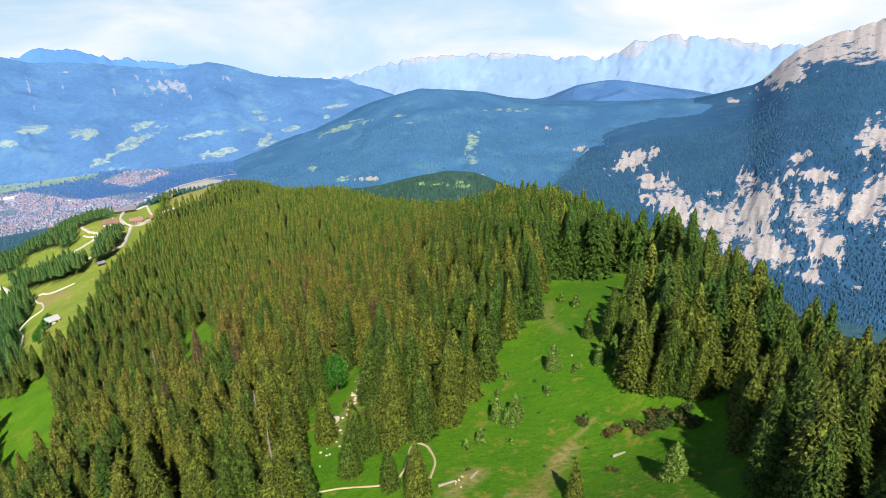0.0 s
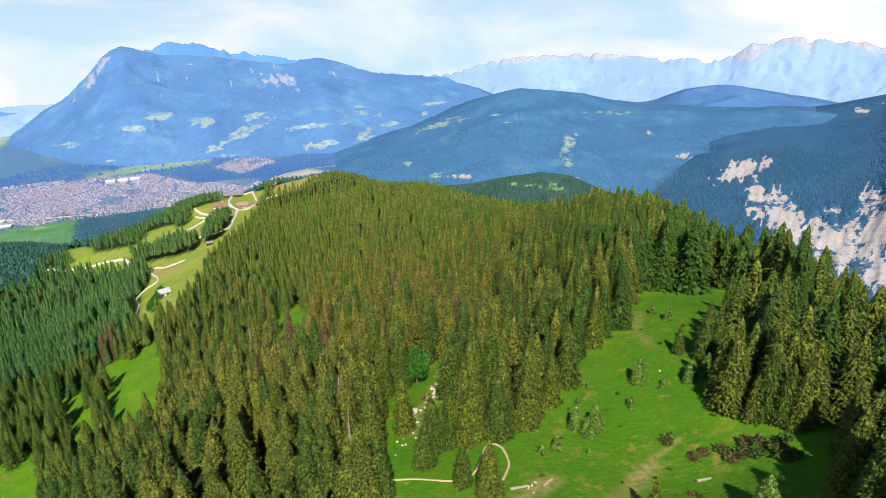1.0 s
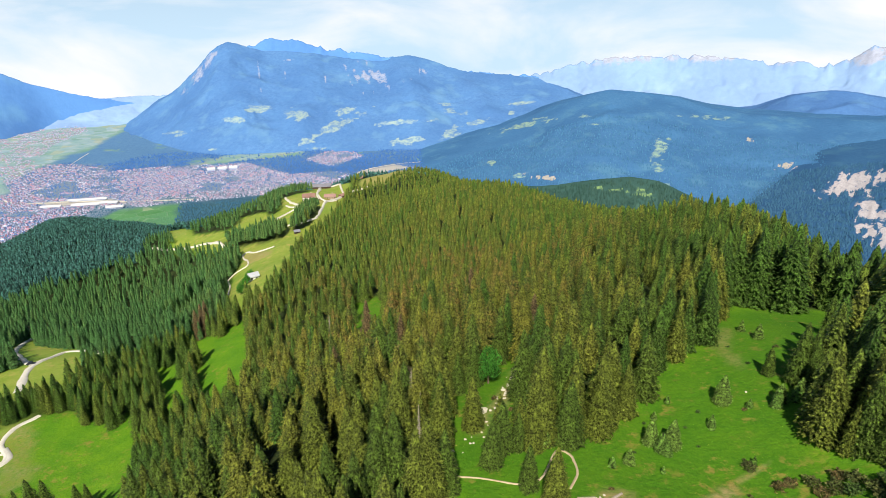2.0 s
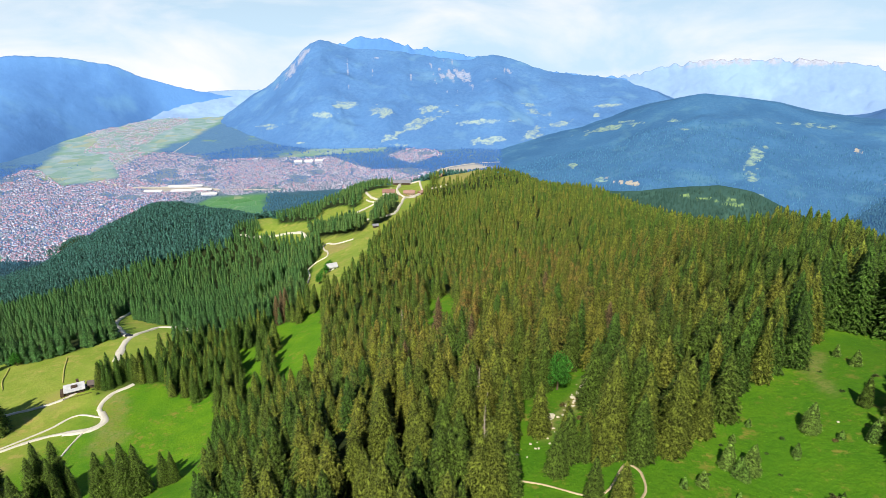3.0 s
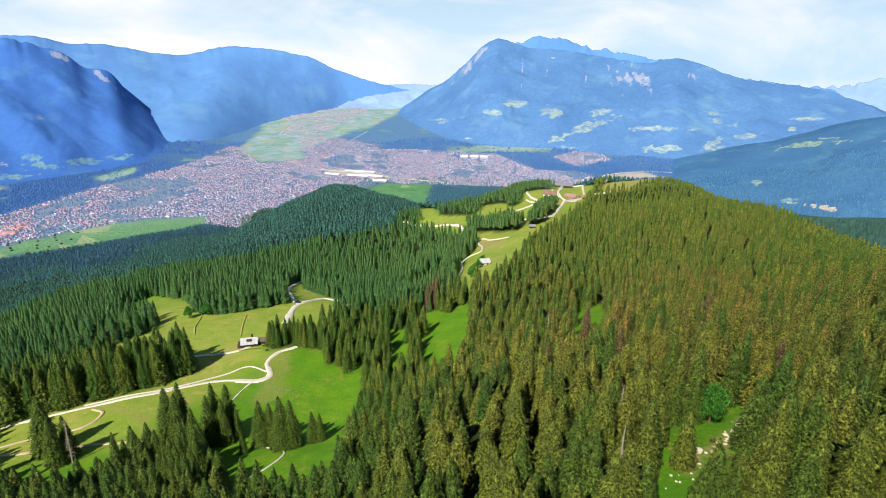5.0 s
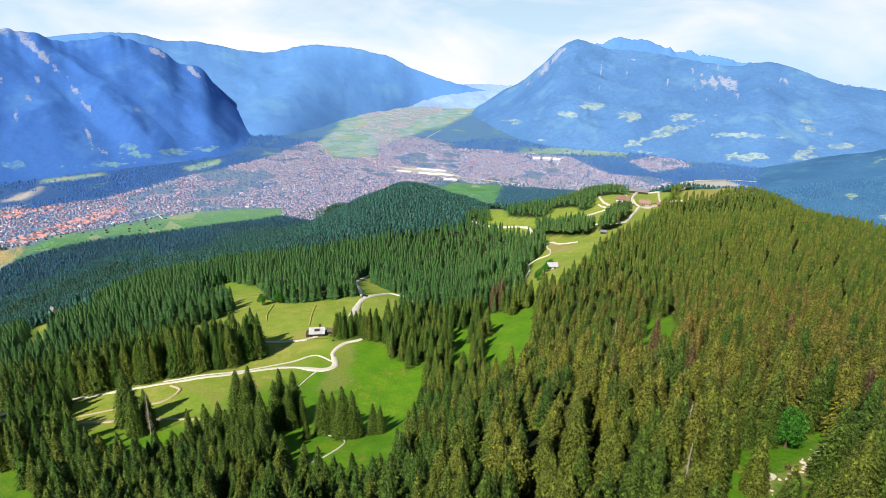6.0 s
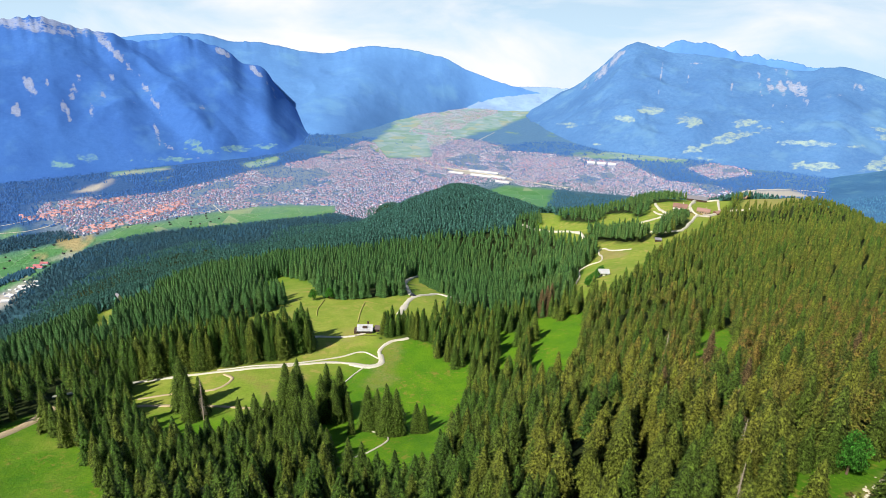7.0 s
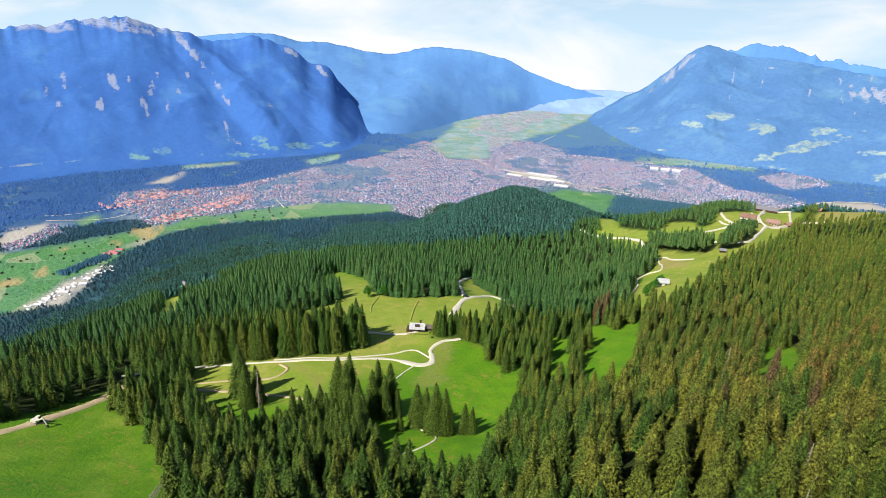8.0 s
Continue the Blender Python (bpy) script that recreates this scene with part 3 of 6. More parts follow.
def mountain(name, label, mat, crest, foot, crest_range, base=FLOOR - 8, step=0.16, rows=90, rough=1.0, gully=1.0, seed=1,
             meadows=(), rocks=(), rock_above=99.0, power=1.0, back=500.0, jag=0.0, spurs=(), flutes=0.0):
    """A range seen across the valley. crest: (azimuth, elevation in degrees) of its skyline; foot, crest_range: ranges in metres.
    spurs: ridges running down the face (azimuth, elevation, azimuth, elevation, half width in degrees, height in metres).
    meadows, rocks: patches (azimuth, elevation, half width, half height, tilt) in degrees."""
    ca, ce = np.array(sorted(crest), float).T
    az = np.arange(ca.min(), ca.max() + step, step)
    el = np.interp(az, ca, ce)
    k = np.exp(-0.5 * (np.arange(-6, 7) / 2.2) ** 2)
    el = np.convolve(np.pad(el, 6, "edge"), k / k.sum(), "valid")
    calm = el
    craggy = np.clip((el - rock_above) / 3 + 1, 0.08, 1) if rock_above < 90 else 1.0
    el = el + craggy * rough * (0.22 * fbm(az / 1.9, az * 0 + seed, 5, seed)) + craggy * jag * (0.5 - np.abs(fbm(az * 1.1, az * 0 + seed + 2, 4, seed + 1)) * 1.6)
    f = np.interp(az, np.linspace(az[0], az[-1], len(foot)), foot[::-1]) if isinstance(foot, tuple) else np.full(len(az), float(foot))
    wide_k = np.hanning(43)
    f = np.convolve(np.pad(f, 21, "edge"), wide_k / wide_k.sum(), "valid")
    c = np.interp(az, np.linspace(az[0], az[-1], len(crest_range)), crest_range[::-1]) if isinstance(crest_range, tuple) else np.full(len(az), float(crest_range))
    top = np.tan(np.radians(el)) * c
    s = np.concatenate([np.linspace(0, 1, rows), [1.12, 1.5]])[:, None]
    up = np.clip(s, 0, 1)
    r = f + (c - f) * np.minimum(s, 1) + back * np.maximum(s - 1, 0) * 2
    even = np.tan(np.radians(calm)) * c
    z = base + (even - base) * up**power + (top - even) * up**7
    x, y = polar(az[None] + 0 * s, r)
    wide = (c - f).mean() / 9
    u, v = x / (wide * 2.6), y / (wide * 2.6)
    wx, wy = 0.5 * fbm(u * 1.3, v * 1.3, 2, seed + 3), 0.5 * fbm(u * 1.3 + 7, v * 1.3, 2, seed + 4)
    ridge = 1 - np.abs(fbm(u + wx, v + wy, 5, seed + 5)) * 2.2
    body = np.sin(np.pi * np.clip(up, 0, 1)) ** 0.8
    height = (top - base)[None]
    z = z + height * body * (0.13 * gully * (ridge - 0.6) + 0.06 * rough * fbm(x / (wide * 1.5), y / (wide * 1.5), 5, seed + 9))
    elev = np.degrees(np.arctan2(z, np.hypot(x, y)))
    for a0, e0, a1, e1, wa, tall in spurs:
        t = np.clip(((az[None] - a0) * (a1 - a0) + (elev - e0) * (e1 - e0)) / ((a1 - a0) ** 2 + (e1 - e0) ** 2), 0, 1)
        d = np.hypot(az[None] - a0 - t * (a1 - a0), elev - e0 - t * (e1 - e0)) / wa
        z = z + 0.42 * tall * np.maximum(0, 1 - np.sqrt(d * d + 0.02)) * np.clip(body * 1.6, 0, 1) * (0.8 + 0.4 * ridge)
    z = np.where(s > 1, z - (s - 1) * height * 0.3, z)
    r_all = np.hypot(x, y)
    elev, azim = np.degrees(np.arctan2(z, r_all)), az[None] + 0 * s

    def patches(spots, fa=2.4, fe=6.0):
        out = np.zeros(elev.shape)
        for a0, e0, wa, we, tilt in spots:
            ct, st = math.cos(radians(tilt)), math.sin(radians(tilt))
            da, de = -(azim - a0), elev - e0
            u, v = (da * ct + de * st) / wa, (-da * st + de * ct) / we
            d = np.hypot(u, v) + 1.1 * fbm(azim * fa, elev * fe, 4, seed + 31)
            out = np.maximum(out, np.clip(1.45 - d, 0, 1))
        return out

    rock = np.maximum(patches(rocks, 4.2, 2.2), np.clip((elev - rock_above) / 1.2 + 0.45 + 0.35 * (ridge - 0.5), 0, 1))
    if flutes:  # gullies worn down the bare cliffs
        u = azim * 1.3 + 0.5 * fbm(azim * 0.6, elev * 0.8, 3, seed + 41)
        z = z - flutes * np.clip(rock * 1.6, 0, 1) * (np.abs(fbm(u, elev * 0.22, 4, seed + 43)) * 1.6 + 0.5 * fbm(azim * 3.1, elev * 1.1, 3, seed + 47)) * np.clip(3 * (1 - up), 0, 1) * np.clip(up * 9, 0, 1)
    ob = mesh_object(name, np.stack([x, y, z], -1).reshape(-1, 3), grid_faces(len(s), len(az)), [mat],
                     {"meadow": patches(meadows).ravel(), "rock": rock.ravel()}, None, True)
    SURFACES[name] = x[:rows], y[:rows], z[:rows], np.maximum(rock, patches(meadows))[:rows]
    return tagged(ob, label, "mountain", kind="structure")


def build_mountains():
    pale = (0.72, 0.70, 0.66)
    # blue and pale tones carry the aerial haze, range by range, as base colour
    far = mountain_material("hazed_far_range", (0.28, 0.42, 0.63), (0.32, 0.46, 0.66), (0.5, 0.62, 0.7), (0.52, 0.55, 0.65), 30, 2, 1.8)
    west = mountain_material("hazed_west_massif", (0.058, 0.168, 0.485), (0.080, 0.210, 0.555), (0.20, 0.38, 0.42), (0.36, 0.43, 0.64), 18, 1.0, 1.8)
    wank = mountain_material("hazed_wooded_massif", (0.090, 0.215, 0.440), (0.138, 0.285, 0.520), (0.35, 0.46, 0.43), (0.42, 0.48, 0.64), 18, 1.6, 1.8)
    hills = mountain_material("hazed_wooded_hills", (0.058, 0.168, 0.325), (0.092, 0.222, 0.385), (0.34, 0.48, 0.36), (0.56, 0.51, 0.43), 12, 3)
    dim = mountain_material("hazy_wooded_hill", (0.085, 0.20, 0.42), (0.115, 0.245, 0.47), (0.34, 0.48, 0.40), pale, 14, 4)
    gorge = mountain_material("hazed_gorge_slopes", (0.036, 0.110, 0.222), (0.056, 0.146, 0.262), (0.20, 0.32, 0.20), (0.64, 0.58, 0.57), 12, 3)
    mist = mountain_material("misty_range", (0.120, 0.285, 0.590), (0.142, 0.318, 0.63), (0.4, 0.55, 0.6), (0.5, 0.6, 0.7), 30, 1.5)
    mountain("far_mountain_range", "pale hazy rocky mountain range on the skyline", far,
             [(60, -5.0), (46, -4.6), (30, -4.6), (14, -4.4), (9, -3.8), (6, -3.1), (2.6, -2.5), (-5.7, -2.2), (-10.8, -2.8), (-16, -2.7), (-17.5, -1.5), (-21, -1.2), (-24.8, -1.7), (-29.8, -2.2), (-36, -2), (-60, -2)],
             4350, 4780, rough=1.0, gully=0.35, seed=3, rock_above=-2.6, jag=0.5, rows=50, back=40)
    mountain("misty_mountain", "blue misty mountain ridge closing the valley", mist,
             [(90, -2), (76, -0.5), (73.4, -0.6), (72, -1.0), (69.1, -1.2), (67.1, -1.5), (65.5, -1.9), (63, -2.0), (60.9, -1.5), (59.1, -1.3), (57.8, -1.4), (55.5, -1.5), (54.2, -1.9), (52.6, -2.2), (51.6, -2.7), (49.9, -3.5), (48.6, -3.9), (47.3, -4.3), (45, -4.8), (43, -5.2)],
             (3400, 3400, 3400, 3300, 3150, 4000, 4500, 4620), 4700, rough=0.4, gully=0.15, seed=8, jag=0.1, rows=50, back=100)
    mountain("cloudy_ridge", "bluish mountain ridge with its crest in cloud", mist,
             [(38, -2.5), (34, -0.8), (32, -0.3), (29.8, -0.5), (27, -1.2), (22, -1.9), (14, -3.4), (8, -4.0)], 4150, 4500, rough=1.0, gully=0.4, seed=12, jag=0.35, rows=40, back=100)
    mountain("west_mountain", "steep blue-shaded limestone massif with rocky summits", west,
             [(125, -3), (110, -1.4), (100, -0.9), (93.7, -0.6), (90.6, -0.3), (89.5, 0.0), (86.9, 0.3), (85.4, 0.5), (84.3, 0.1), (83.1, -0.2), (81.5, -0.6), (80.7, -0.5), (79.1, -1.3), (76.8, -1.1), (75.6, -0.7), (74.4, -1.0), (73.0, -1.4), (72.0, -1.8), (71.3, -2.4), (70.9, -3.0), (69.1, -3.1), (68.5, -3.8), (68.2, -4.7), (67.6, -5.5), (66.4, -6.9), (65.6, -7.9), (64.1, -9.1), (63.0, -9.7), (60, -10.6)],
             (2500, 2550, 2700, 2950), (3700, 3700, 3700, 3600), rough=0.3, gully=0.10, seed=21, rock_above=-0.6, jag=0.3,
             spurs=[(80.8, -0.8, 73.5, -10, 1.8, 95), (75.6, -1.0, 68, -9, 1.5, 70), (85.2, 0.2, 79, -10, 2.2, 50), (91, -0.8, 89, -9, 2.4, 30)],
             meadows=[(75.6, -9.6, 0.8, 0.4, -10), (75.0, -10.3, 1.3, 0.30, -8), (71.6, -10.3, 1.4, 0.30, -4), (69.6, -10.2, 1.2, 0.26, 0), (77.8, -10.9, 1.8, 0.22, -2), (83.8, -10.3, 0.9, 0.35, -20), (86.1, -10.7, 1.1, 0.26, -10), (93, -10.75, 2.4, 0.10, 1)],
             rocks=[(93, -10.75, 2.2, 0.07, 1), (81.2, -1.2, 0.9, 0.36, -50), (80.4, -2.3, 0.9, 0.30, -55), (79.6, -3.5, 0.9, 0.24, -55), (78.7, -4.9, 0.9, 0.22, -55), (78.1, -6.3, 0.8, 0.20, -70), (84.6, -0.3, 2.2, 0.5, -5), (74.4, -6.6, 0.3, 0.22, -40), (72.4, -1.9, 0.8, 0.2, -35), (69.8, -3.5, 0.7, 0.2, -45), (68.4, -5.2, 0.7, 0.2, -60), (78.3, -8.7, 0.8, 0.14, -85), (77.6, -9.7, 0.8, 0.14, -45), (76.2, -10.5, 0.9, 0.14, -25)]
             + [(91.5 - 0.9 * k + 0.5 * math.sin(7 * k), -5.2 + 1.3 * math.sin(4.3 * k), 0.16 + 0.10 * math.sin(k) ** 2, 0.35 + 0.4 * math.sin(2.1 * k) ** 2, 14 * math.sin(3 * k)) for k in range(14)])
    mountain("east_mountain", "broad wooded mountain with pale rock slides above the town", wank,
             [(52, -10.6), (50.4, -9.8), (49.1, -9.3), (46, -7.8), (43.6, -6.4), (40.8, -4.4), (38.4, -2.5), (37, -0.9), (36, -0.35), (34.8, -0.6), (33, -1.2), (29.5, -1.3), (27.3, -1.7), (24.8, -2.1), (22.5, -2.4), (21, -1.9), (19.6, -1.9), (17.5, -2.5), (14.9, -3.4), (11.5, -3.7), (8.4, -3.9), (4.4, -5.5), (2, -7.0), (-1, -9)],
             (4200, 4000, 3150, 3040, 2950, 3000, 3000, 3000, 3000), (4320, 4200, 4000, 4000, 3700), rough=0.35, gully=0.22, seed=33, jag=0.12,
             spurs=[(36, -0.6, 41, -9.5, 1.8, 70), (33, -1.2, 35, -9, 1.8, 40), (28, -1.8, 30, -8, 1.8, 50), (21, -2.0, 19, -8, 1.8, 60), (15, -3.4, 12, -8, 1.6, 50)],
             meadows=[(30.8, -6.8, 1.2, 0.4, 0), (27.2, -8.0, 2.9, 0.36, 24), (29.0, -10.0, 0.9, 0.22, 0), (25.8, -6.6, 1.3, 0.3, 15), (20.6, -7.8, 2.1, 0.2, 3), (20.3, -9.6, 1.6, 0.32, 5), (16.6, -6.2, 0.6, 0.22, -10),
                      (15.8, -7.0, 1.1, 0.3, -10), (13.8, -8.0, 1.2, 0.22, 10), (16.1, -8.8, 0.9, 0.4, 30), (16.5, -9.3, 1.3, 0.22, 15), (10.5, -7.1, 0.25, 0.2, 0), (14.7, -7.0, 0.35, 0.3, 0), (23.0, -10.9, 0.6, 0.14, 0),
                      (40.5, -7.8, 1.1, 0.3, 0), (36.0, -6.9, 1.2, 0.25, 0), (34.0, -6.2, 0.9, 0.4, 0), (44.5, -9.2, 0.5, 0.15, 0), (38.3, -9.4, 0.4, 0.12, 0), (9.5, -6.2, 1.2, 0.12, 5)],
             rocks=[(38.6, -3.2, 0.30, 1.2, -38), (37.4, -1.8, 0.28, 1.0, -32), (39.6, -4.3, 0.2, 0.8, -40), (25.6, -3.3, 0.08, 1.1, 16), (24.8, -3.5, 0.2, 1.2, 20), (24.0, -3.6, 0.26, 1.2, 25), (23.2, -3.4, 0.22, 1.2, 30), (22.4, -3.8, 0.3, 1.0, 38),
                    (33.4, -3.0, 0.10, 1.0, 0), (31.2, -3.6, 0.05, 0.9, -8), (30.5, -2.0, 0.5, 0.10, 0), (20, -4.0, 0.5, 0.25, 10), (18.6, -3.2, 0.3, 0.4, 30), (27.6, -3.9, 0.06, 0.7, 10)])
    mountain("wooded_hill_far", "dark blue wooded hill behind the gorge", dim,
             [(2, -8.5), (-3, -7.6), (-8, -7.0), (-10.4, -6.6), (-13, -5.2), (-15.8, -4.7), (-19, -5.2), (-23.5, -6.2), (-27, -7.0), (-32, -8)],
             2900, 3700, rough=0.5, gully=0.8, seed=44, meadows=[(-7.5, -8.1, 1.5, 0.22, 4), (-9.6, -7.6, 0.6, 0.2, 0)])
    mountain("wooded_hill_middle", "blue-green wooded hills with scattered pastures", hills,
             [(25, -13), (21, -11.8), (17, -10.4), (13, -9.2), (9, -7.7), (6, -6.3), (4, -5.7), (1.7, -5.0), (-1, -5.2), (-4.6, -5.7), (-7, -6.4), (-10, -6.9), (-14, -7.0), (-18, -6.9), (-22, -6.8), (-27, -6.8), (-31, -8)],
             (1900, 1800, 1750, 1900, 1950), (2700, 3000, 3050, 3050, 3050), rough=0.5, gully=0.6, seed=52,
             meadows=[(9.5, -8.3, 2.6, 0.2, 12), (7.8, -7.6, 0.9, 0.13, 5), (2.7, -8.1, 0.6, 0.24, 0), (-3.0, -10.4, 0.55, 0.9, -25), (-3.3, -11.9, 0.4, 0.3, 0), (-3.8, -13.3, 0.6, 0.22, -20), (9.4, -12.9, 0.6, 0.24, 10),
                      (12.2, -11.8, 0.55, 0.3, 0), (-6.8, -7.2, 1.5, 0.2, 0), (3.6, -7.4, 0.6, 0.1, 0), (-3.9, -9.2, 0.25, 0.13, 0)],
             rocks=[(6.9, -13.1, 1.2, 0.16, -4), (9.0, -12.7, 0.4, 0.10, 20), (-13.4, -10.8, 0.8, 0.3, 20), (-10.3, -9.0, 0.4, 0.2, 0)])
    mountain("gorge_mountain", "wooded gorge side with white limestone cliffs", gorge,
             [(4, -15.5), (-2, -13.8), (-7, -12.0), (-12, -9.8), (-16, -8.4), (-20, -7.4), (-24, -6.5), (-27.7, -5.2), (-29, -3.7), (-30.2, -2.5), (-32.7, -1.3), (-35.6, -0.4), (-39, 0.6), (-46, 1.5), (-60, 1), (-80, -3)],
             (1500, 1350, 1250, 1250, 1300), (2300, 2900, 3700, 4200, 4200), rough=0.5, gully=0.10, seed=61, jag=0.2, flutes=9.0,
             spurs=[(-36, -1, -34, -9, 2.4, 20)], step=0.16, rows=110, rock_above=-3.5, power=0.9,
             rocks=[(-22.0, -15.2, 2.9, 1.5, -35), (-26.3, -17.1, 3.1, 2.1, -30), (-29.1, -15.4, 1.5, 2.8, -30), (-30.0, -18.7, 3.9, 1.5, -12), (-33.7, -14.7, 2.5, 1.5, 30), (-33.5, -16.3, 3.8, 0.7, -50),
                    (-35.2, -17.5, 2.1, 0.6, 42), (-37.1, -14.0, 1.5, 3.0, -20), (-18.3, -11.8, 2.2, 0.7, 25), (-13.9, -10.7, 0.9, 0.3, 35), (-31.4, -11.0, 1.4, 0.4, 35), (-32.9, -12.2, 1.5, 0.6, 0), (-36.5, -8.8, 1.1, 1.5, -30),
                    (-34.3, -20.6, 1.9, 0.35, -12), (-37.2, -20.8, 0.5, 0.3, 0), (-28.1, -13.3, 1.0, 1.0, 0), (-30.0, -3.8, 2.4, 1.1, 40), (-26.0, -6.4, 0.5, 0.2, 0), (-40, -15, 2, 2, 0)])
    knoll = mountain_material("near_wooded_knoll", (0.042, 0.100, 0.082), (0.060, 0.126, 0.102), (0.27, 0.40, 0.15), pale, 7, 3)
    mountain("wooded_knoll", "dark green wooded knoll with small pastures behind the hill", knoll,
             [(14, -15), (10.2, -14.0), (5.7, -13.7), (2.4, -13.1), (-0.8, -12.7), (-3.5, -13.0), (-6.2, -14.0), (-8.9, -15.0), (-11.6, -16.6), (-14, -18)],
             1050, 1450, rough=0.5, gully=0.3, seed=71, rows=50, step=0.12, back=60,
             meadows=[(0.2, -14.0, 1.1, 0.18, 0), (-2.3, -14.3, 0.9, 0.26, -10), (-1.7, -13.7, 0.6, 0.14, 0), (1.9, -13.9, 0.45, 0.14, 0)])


build_mountains()

# ---------------------------------------------------------------- roads and paths
HUT_ROADS = [
    ("gravel_road", 2.7, GRAVEL, [(-275, 0), (-271, 31), (-262, 51), (-247, 83), (-237, 115), (-224, 128), (-225, 135), (-236, 141), (-241, 150), (-240, 162)]),
    ("gravel_road", 3.8, GRAVEL, [(-231, 121), (-223, 127), (-223, 134), (-232, 139)]),
    ("gravel_track", 1.2, GRAVEL, [(-228, 136), (-240, 133), (-241, 119), (-246, 93), (-258, 65)]),
    ("gravel_track", 2.4, GRAVEL, [(-280, 105), (-266, 126), (-259, 142), (-262, 156)]),
    ("gravel_track", 1.7, EARTH, [(-250, 29), (-245, 45), (-238, 58), (-243, 67), (-251, 66)]),
    ("gravel_track", 2.2, EARTH, [(-250, 12), (-243, 27), (-228, 46), (-214, 61), (-198, 75)]),
]
PASTURE_ROADS = [
    ("footpath", 0.7, WORN_TURF, [(-307, 173), (-291, 161), (-275, 150)]),
    ("footpath", 0.6, WORN_TURF, [(-331, 156), (-315, 144), (-300, 136)]),
    ("gravel_road", 5.0, GRAVEL, [(-272, 176), (-286, 190), (-298, 203), (-305, 219), (-313, 236), (-300, 238), (-284, 232), (-272, 230)]),
    ("gravel_road", 3.8, GRAVEL, [(-301, 207), (-314, 213), (-340, 228), (-371, 247), (-400, 276), (-430, 320)]),
]
LODGE_ROADS = [
    ("gravel_road", 4.0, GRAVEL, [(-540, 545), (-514, 537), (-480, 530), (-421, 517), (-395, 500)]),
    ("gravel_track", 1.9, GRAVEL, [(-381, 602), (-364, 590), (-357, 593), (-362, 616), (-368, 640)]),
    ("gravel_road", 3.0, GRAVEL, [(-344, 634), (-358, 644), (-377, 672), (-390, 705)]),
    ("gravel_track", 3.0, GRAVEL, [(-333, 509), (-328, 512), (-310, 514)]),
]
FORECOURT_ROADS = [
    ("gravel_road", 3.5, GRAVEL, [(-360, 546), (-359, 565), (-357, 581), (-357, 593), (-374, 608), (-397, 631), (-408, 645)]),
    ("gravel_road", 3.6, GRAVEL, [(-335, 740), (-345, 696), (-343, 676), (-341, 648), (-343, 629), (-325, 584), (-307, 542), (-306, 524), (-318, 512)]),
    ("gravel_road", 3.2, GRAVEL, [(-352, 632), (-366, 652), (-390, 700), (-418, 768), (-400, 778), (-373, 732), (-348, 690)]),
    ("gravel_track", 1.7, GRAVEL, [(-297, 443), (-311, 444), (-324, 448), (-335, 454), (-335, 446), (-311, 420), (-301, 405), (-306, 396), (-302, 379), (-282, 355), (-259, 323), (-250, 309)]),
]
HILL_PATHS = [
    ("footpath", 0.9, GRAVEL, [(-176, 97), (-170, 95), (-157, 97), (-151, 86), (-150, 78)]),
    ("footpath", 1.0, GRAVEL, [(-205, 100), (-214, 109), (-221, 119), (-225, 128)]),
    ("gravel_road", 4.5, GRAVEL, [(-340, -12), (-358, 8), (-367, 18), (-390, 32), (-420, 45)]),
    ("dirt_road", 6.0, EARTH, [(-228, -70), (-226, -50), (-225, -39), (-234, -27), (-249, -11), (-262, 0)]),
    ("footpath", 0.6, EARTH, [(-11, 86), (-9, 89), (-8, 96), (-7, 98), (-5, 97), (-4, 95), (-3, 91), (-4, 86)]),
    ("footpath", 0.45, EARTH, [(-30, 86), (-27, 87), (-21, 87), (-14, 86), (-11, 86)]),
]
ROADS = HUT_ROADS + PASTURE_ROADS + LODGE_ROADS + FORECOURT_ROADS + HILL_PATHS


def smooth_line(points, spacing):
    """A Catmull-Rom line through the points, sampled evenly."""
    p = np.array(points, float)
    p = np.vstack([2 * p[0] - p[1], p, 2 * p[-1] - p[-2]])
    out = []
    for k in range(1, len(p) - 2):
        n = max(2, int(np.hypot(*(p[k + 1] - p[k])) / spacing))
        for t in np.arange(n) / n:
            a, b, c, d = p[k - 1], p[k], p[k + 1], p[k + 2]
            out.append(0.5 * (2 * b + (c - a) * t + (2 * a - 5 * b + 4 * c - d) * t * t + (3 * b - a - 3 * c + d) * t**3))
    return np.array(out + [p[-2]])


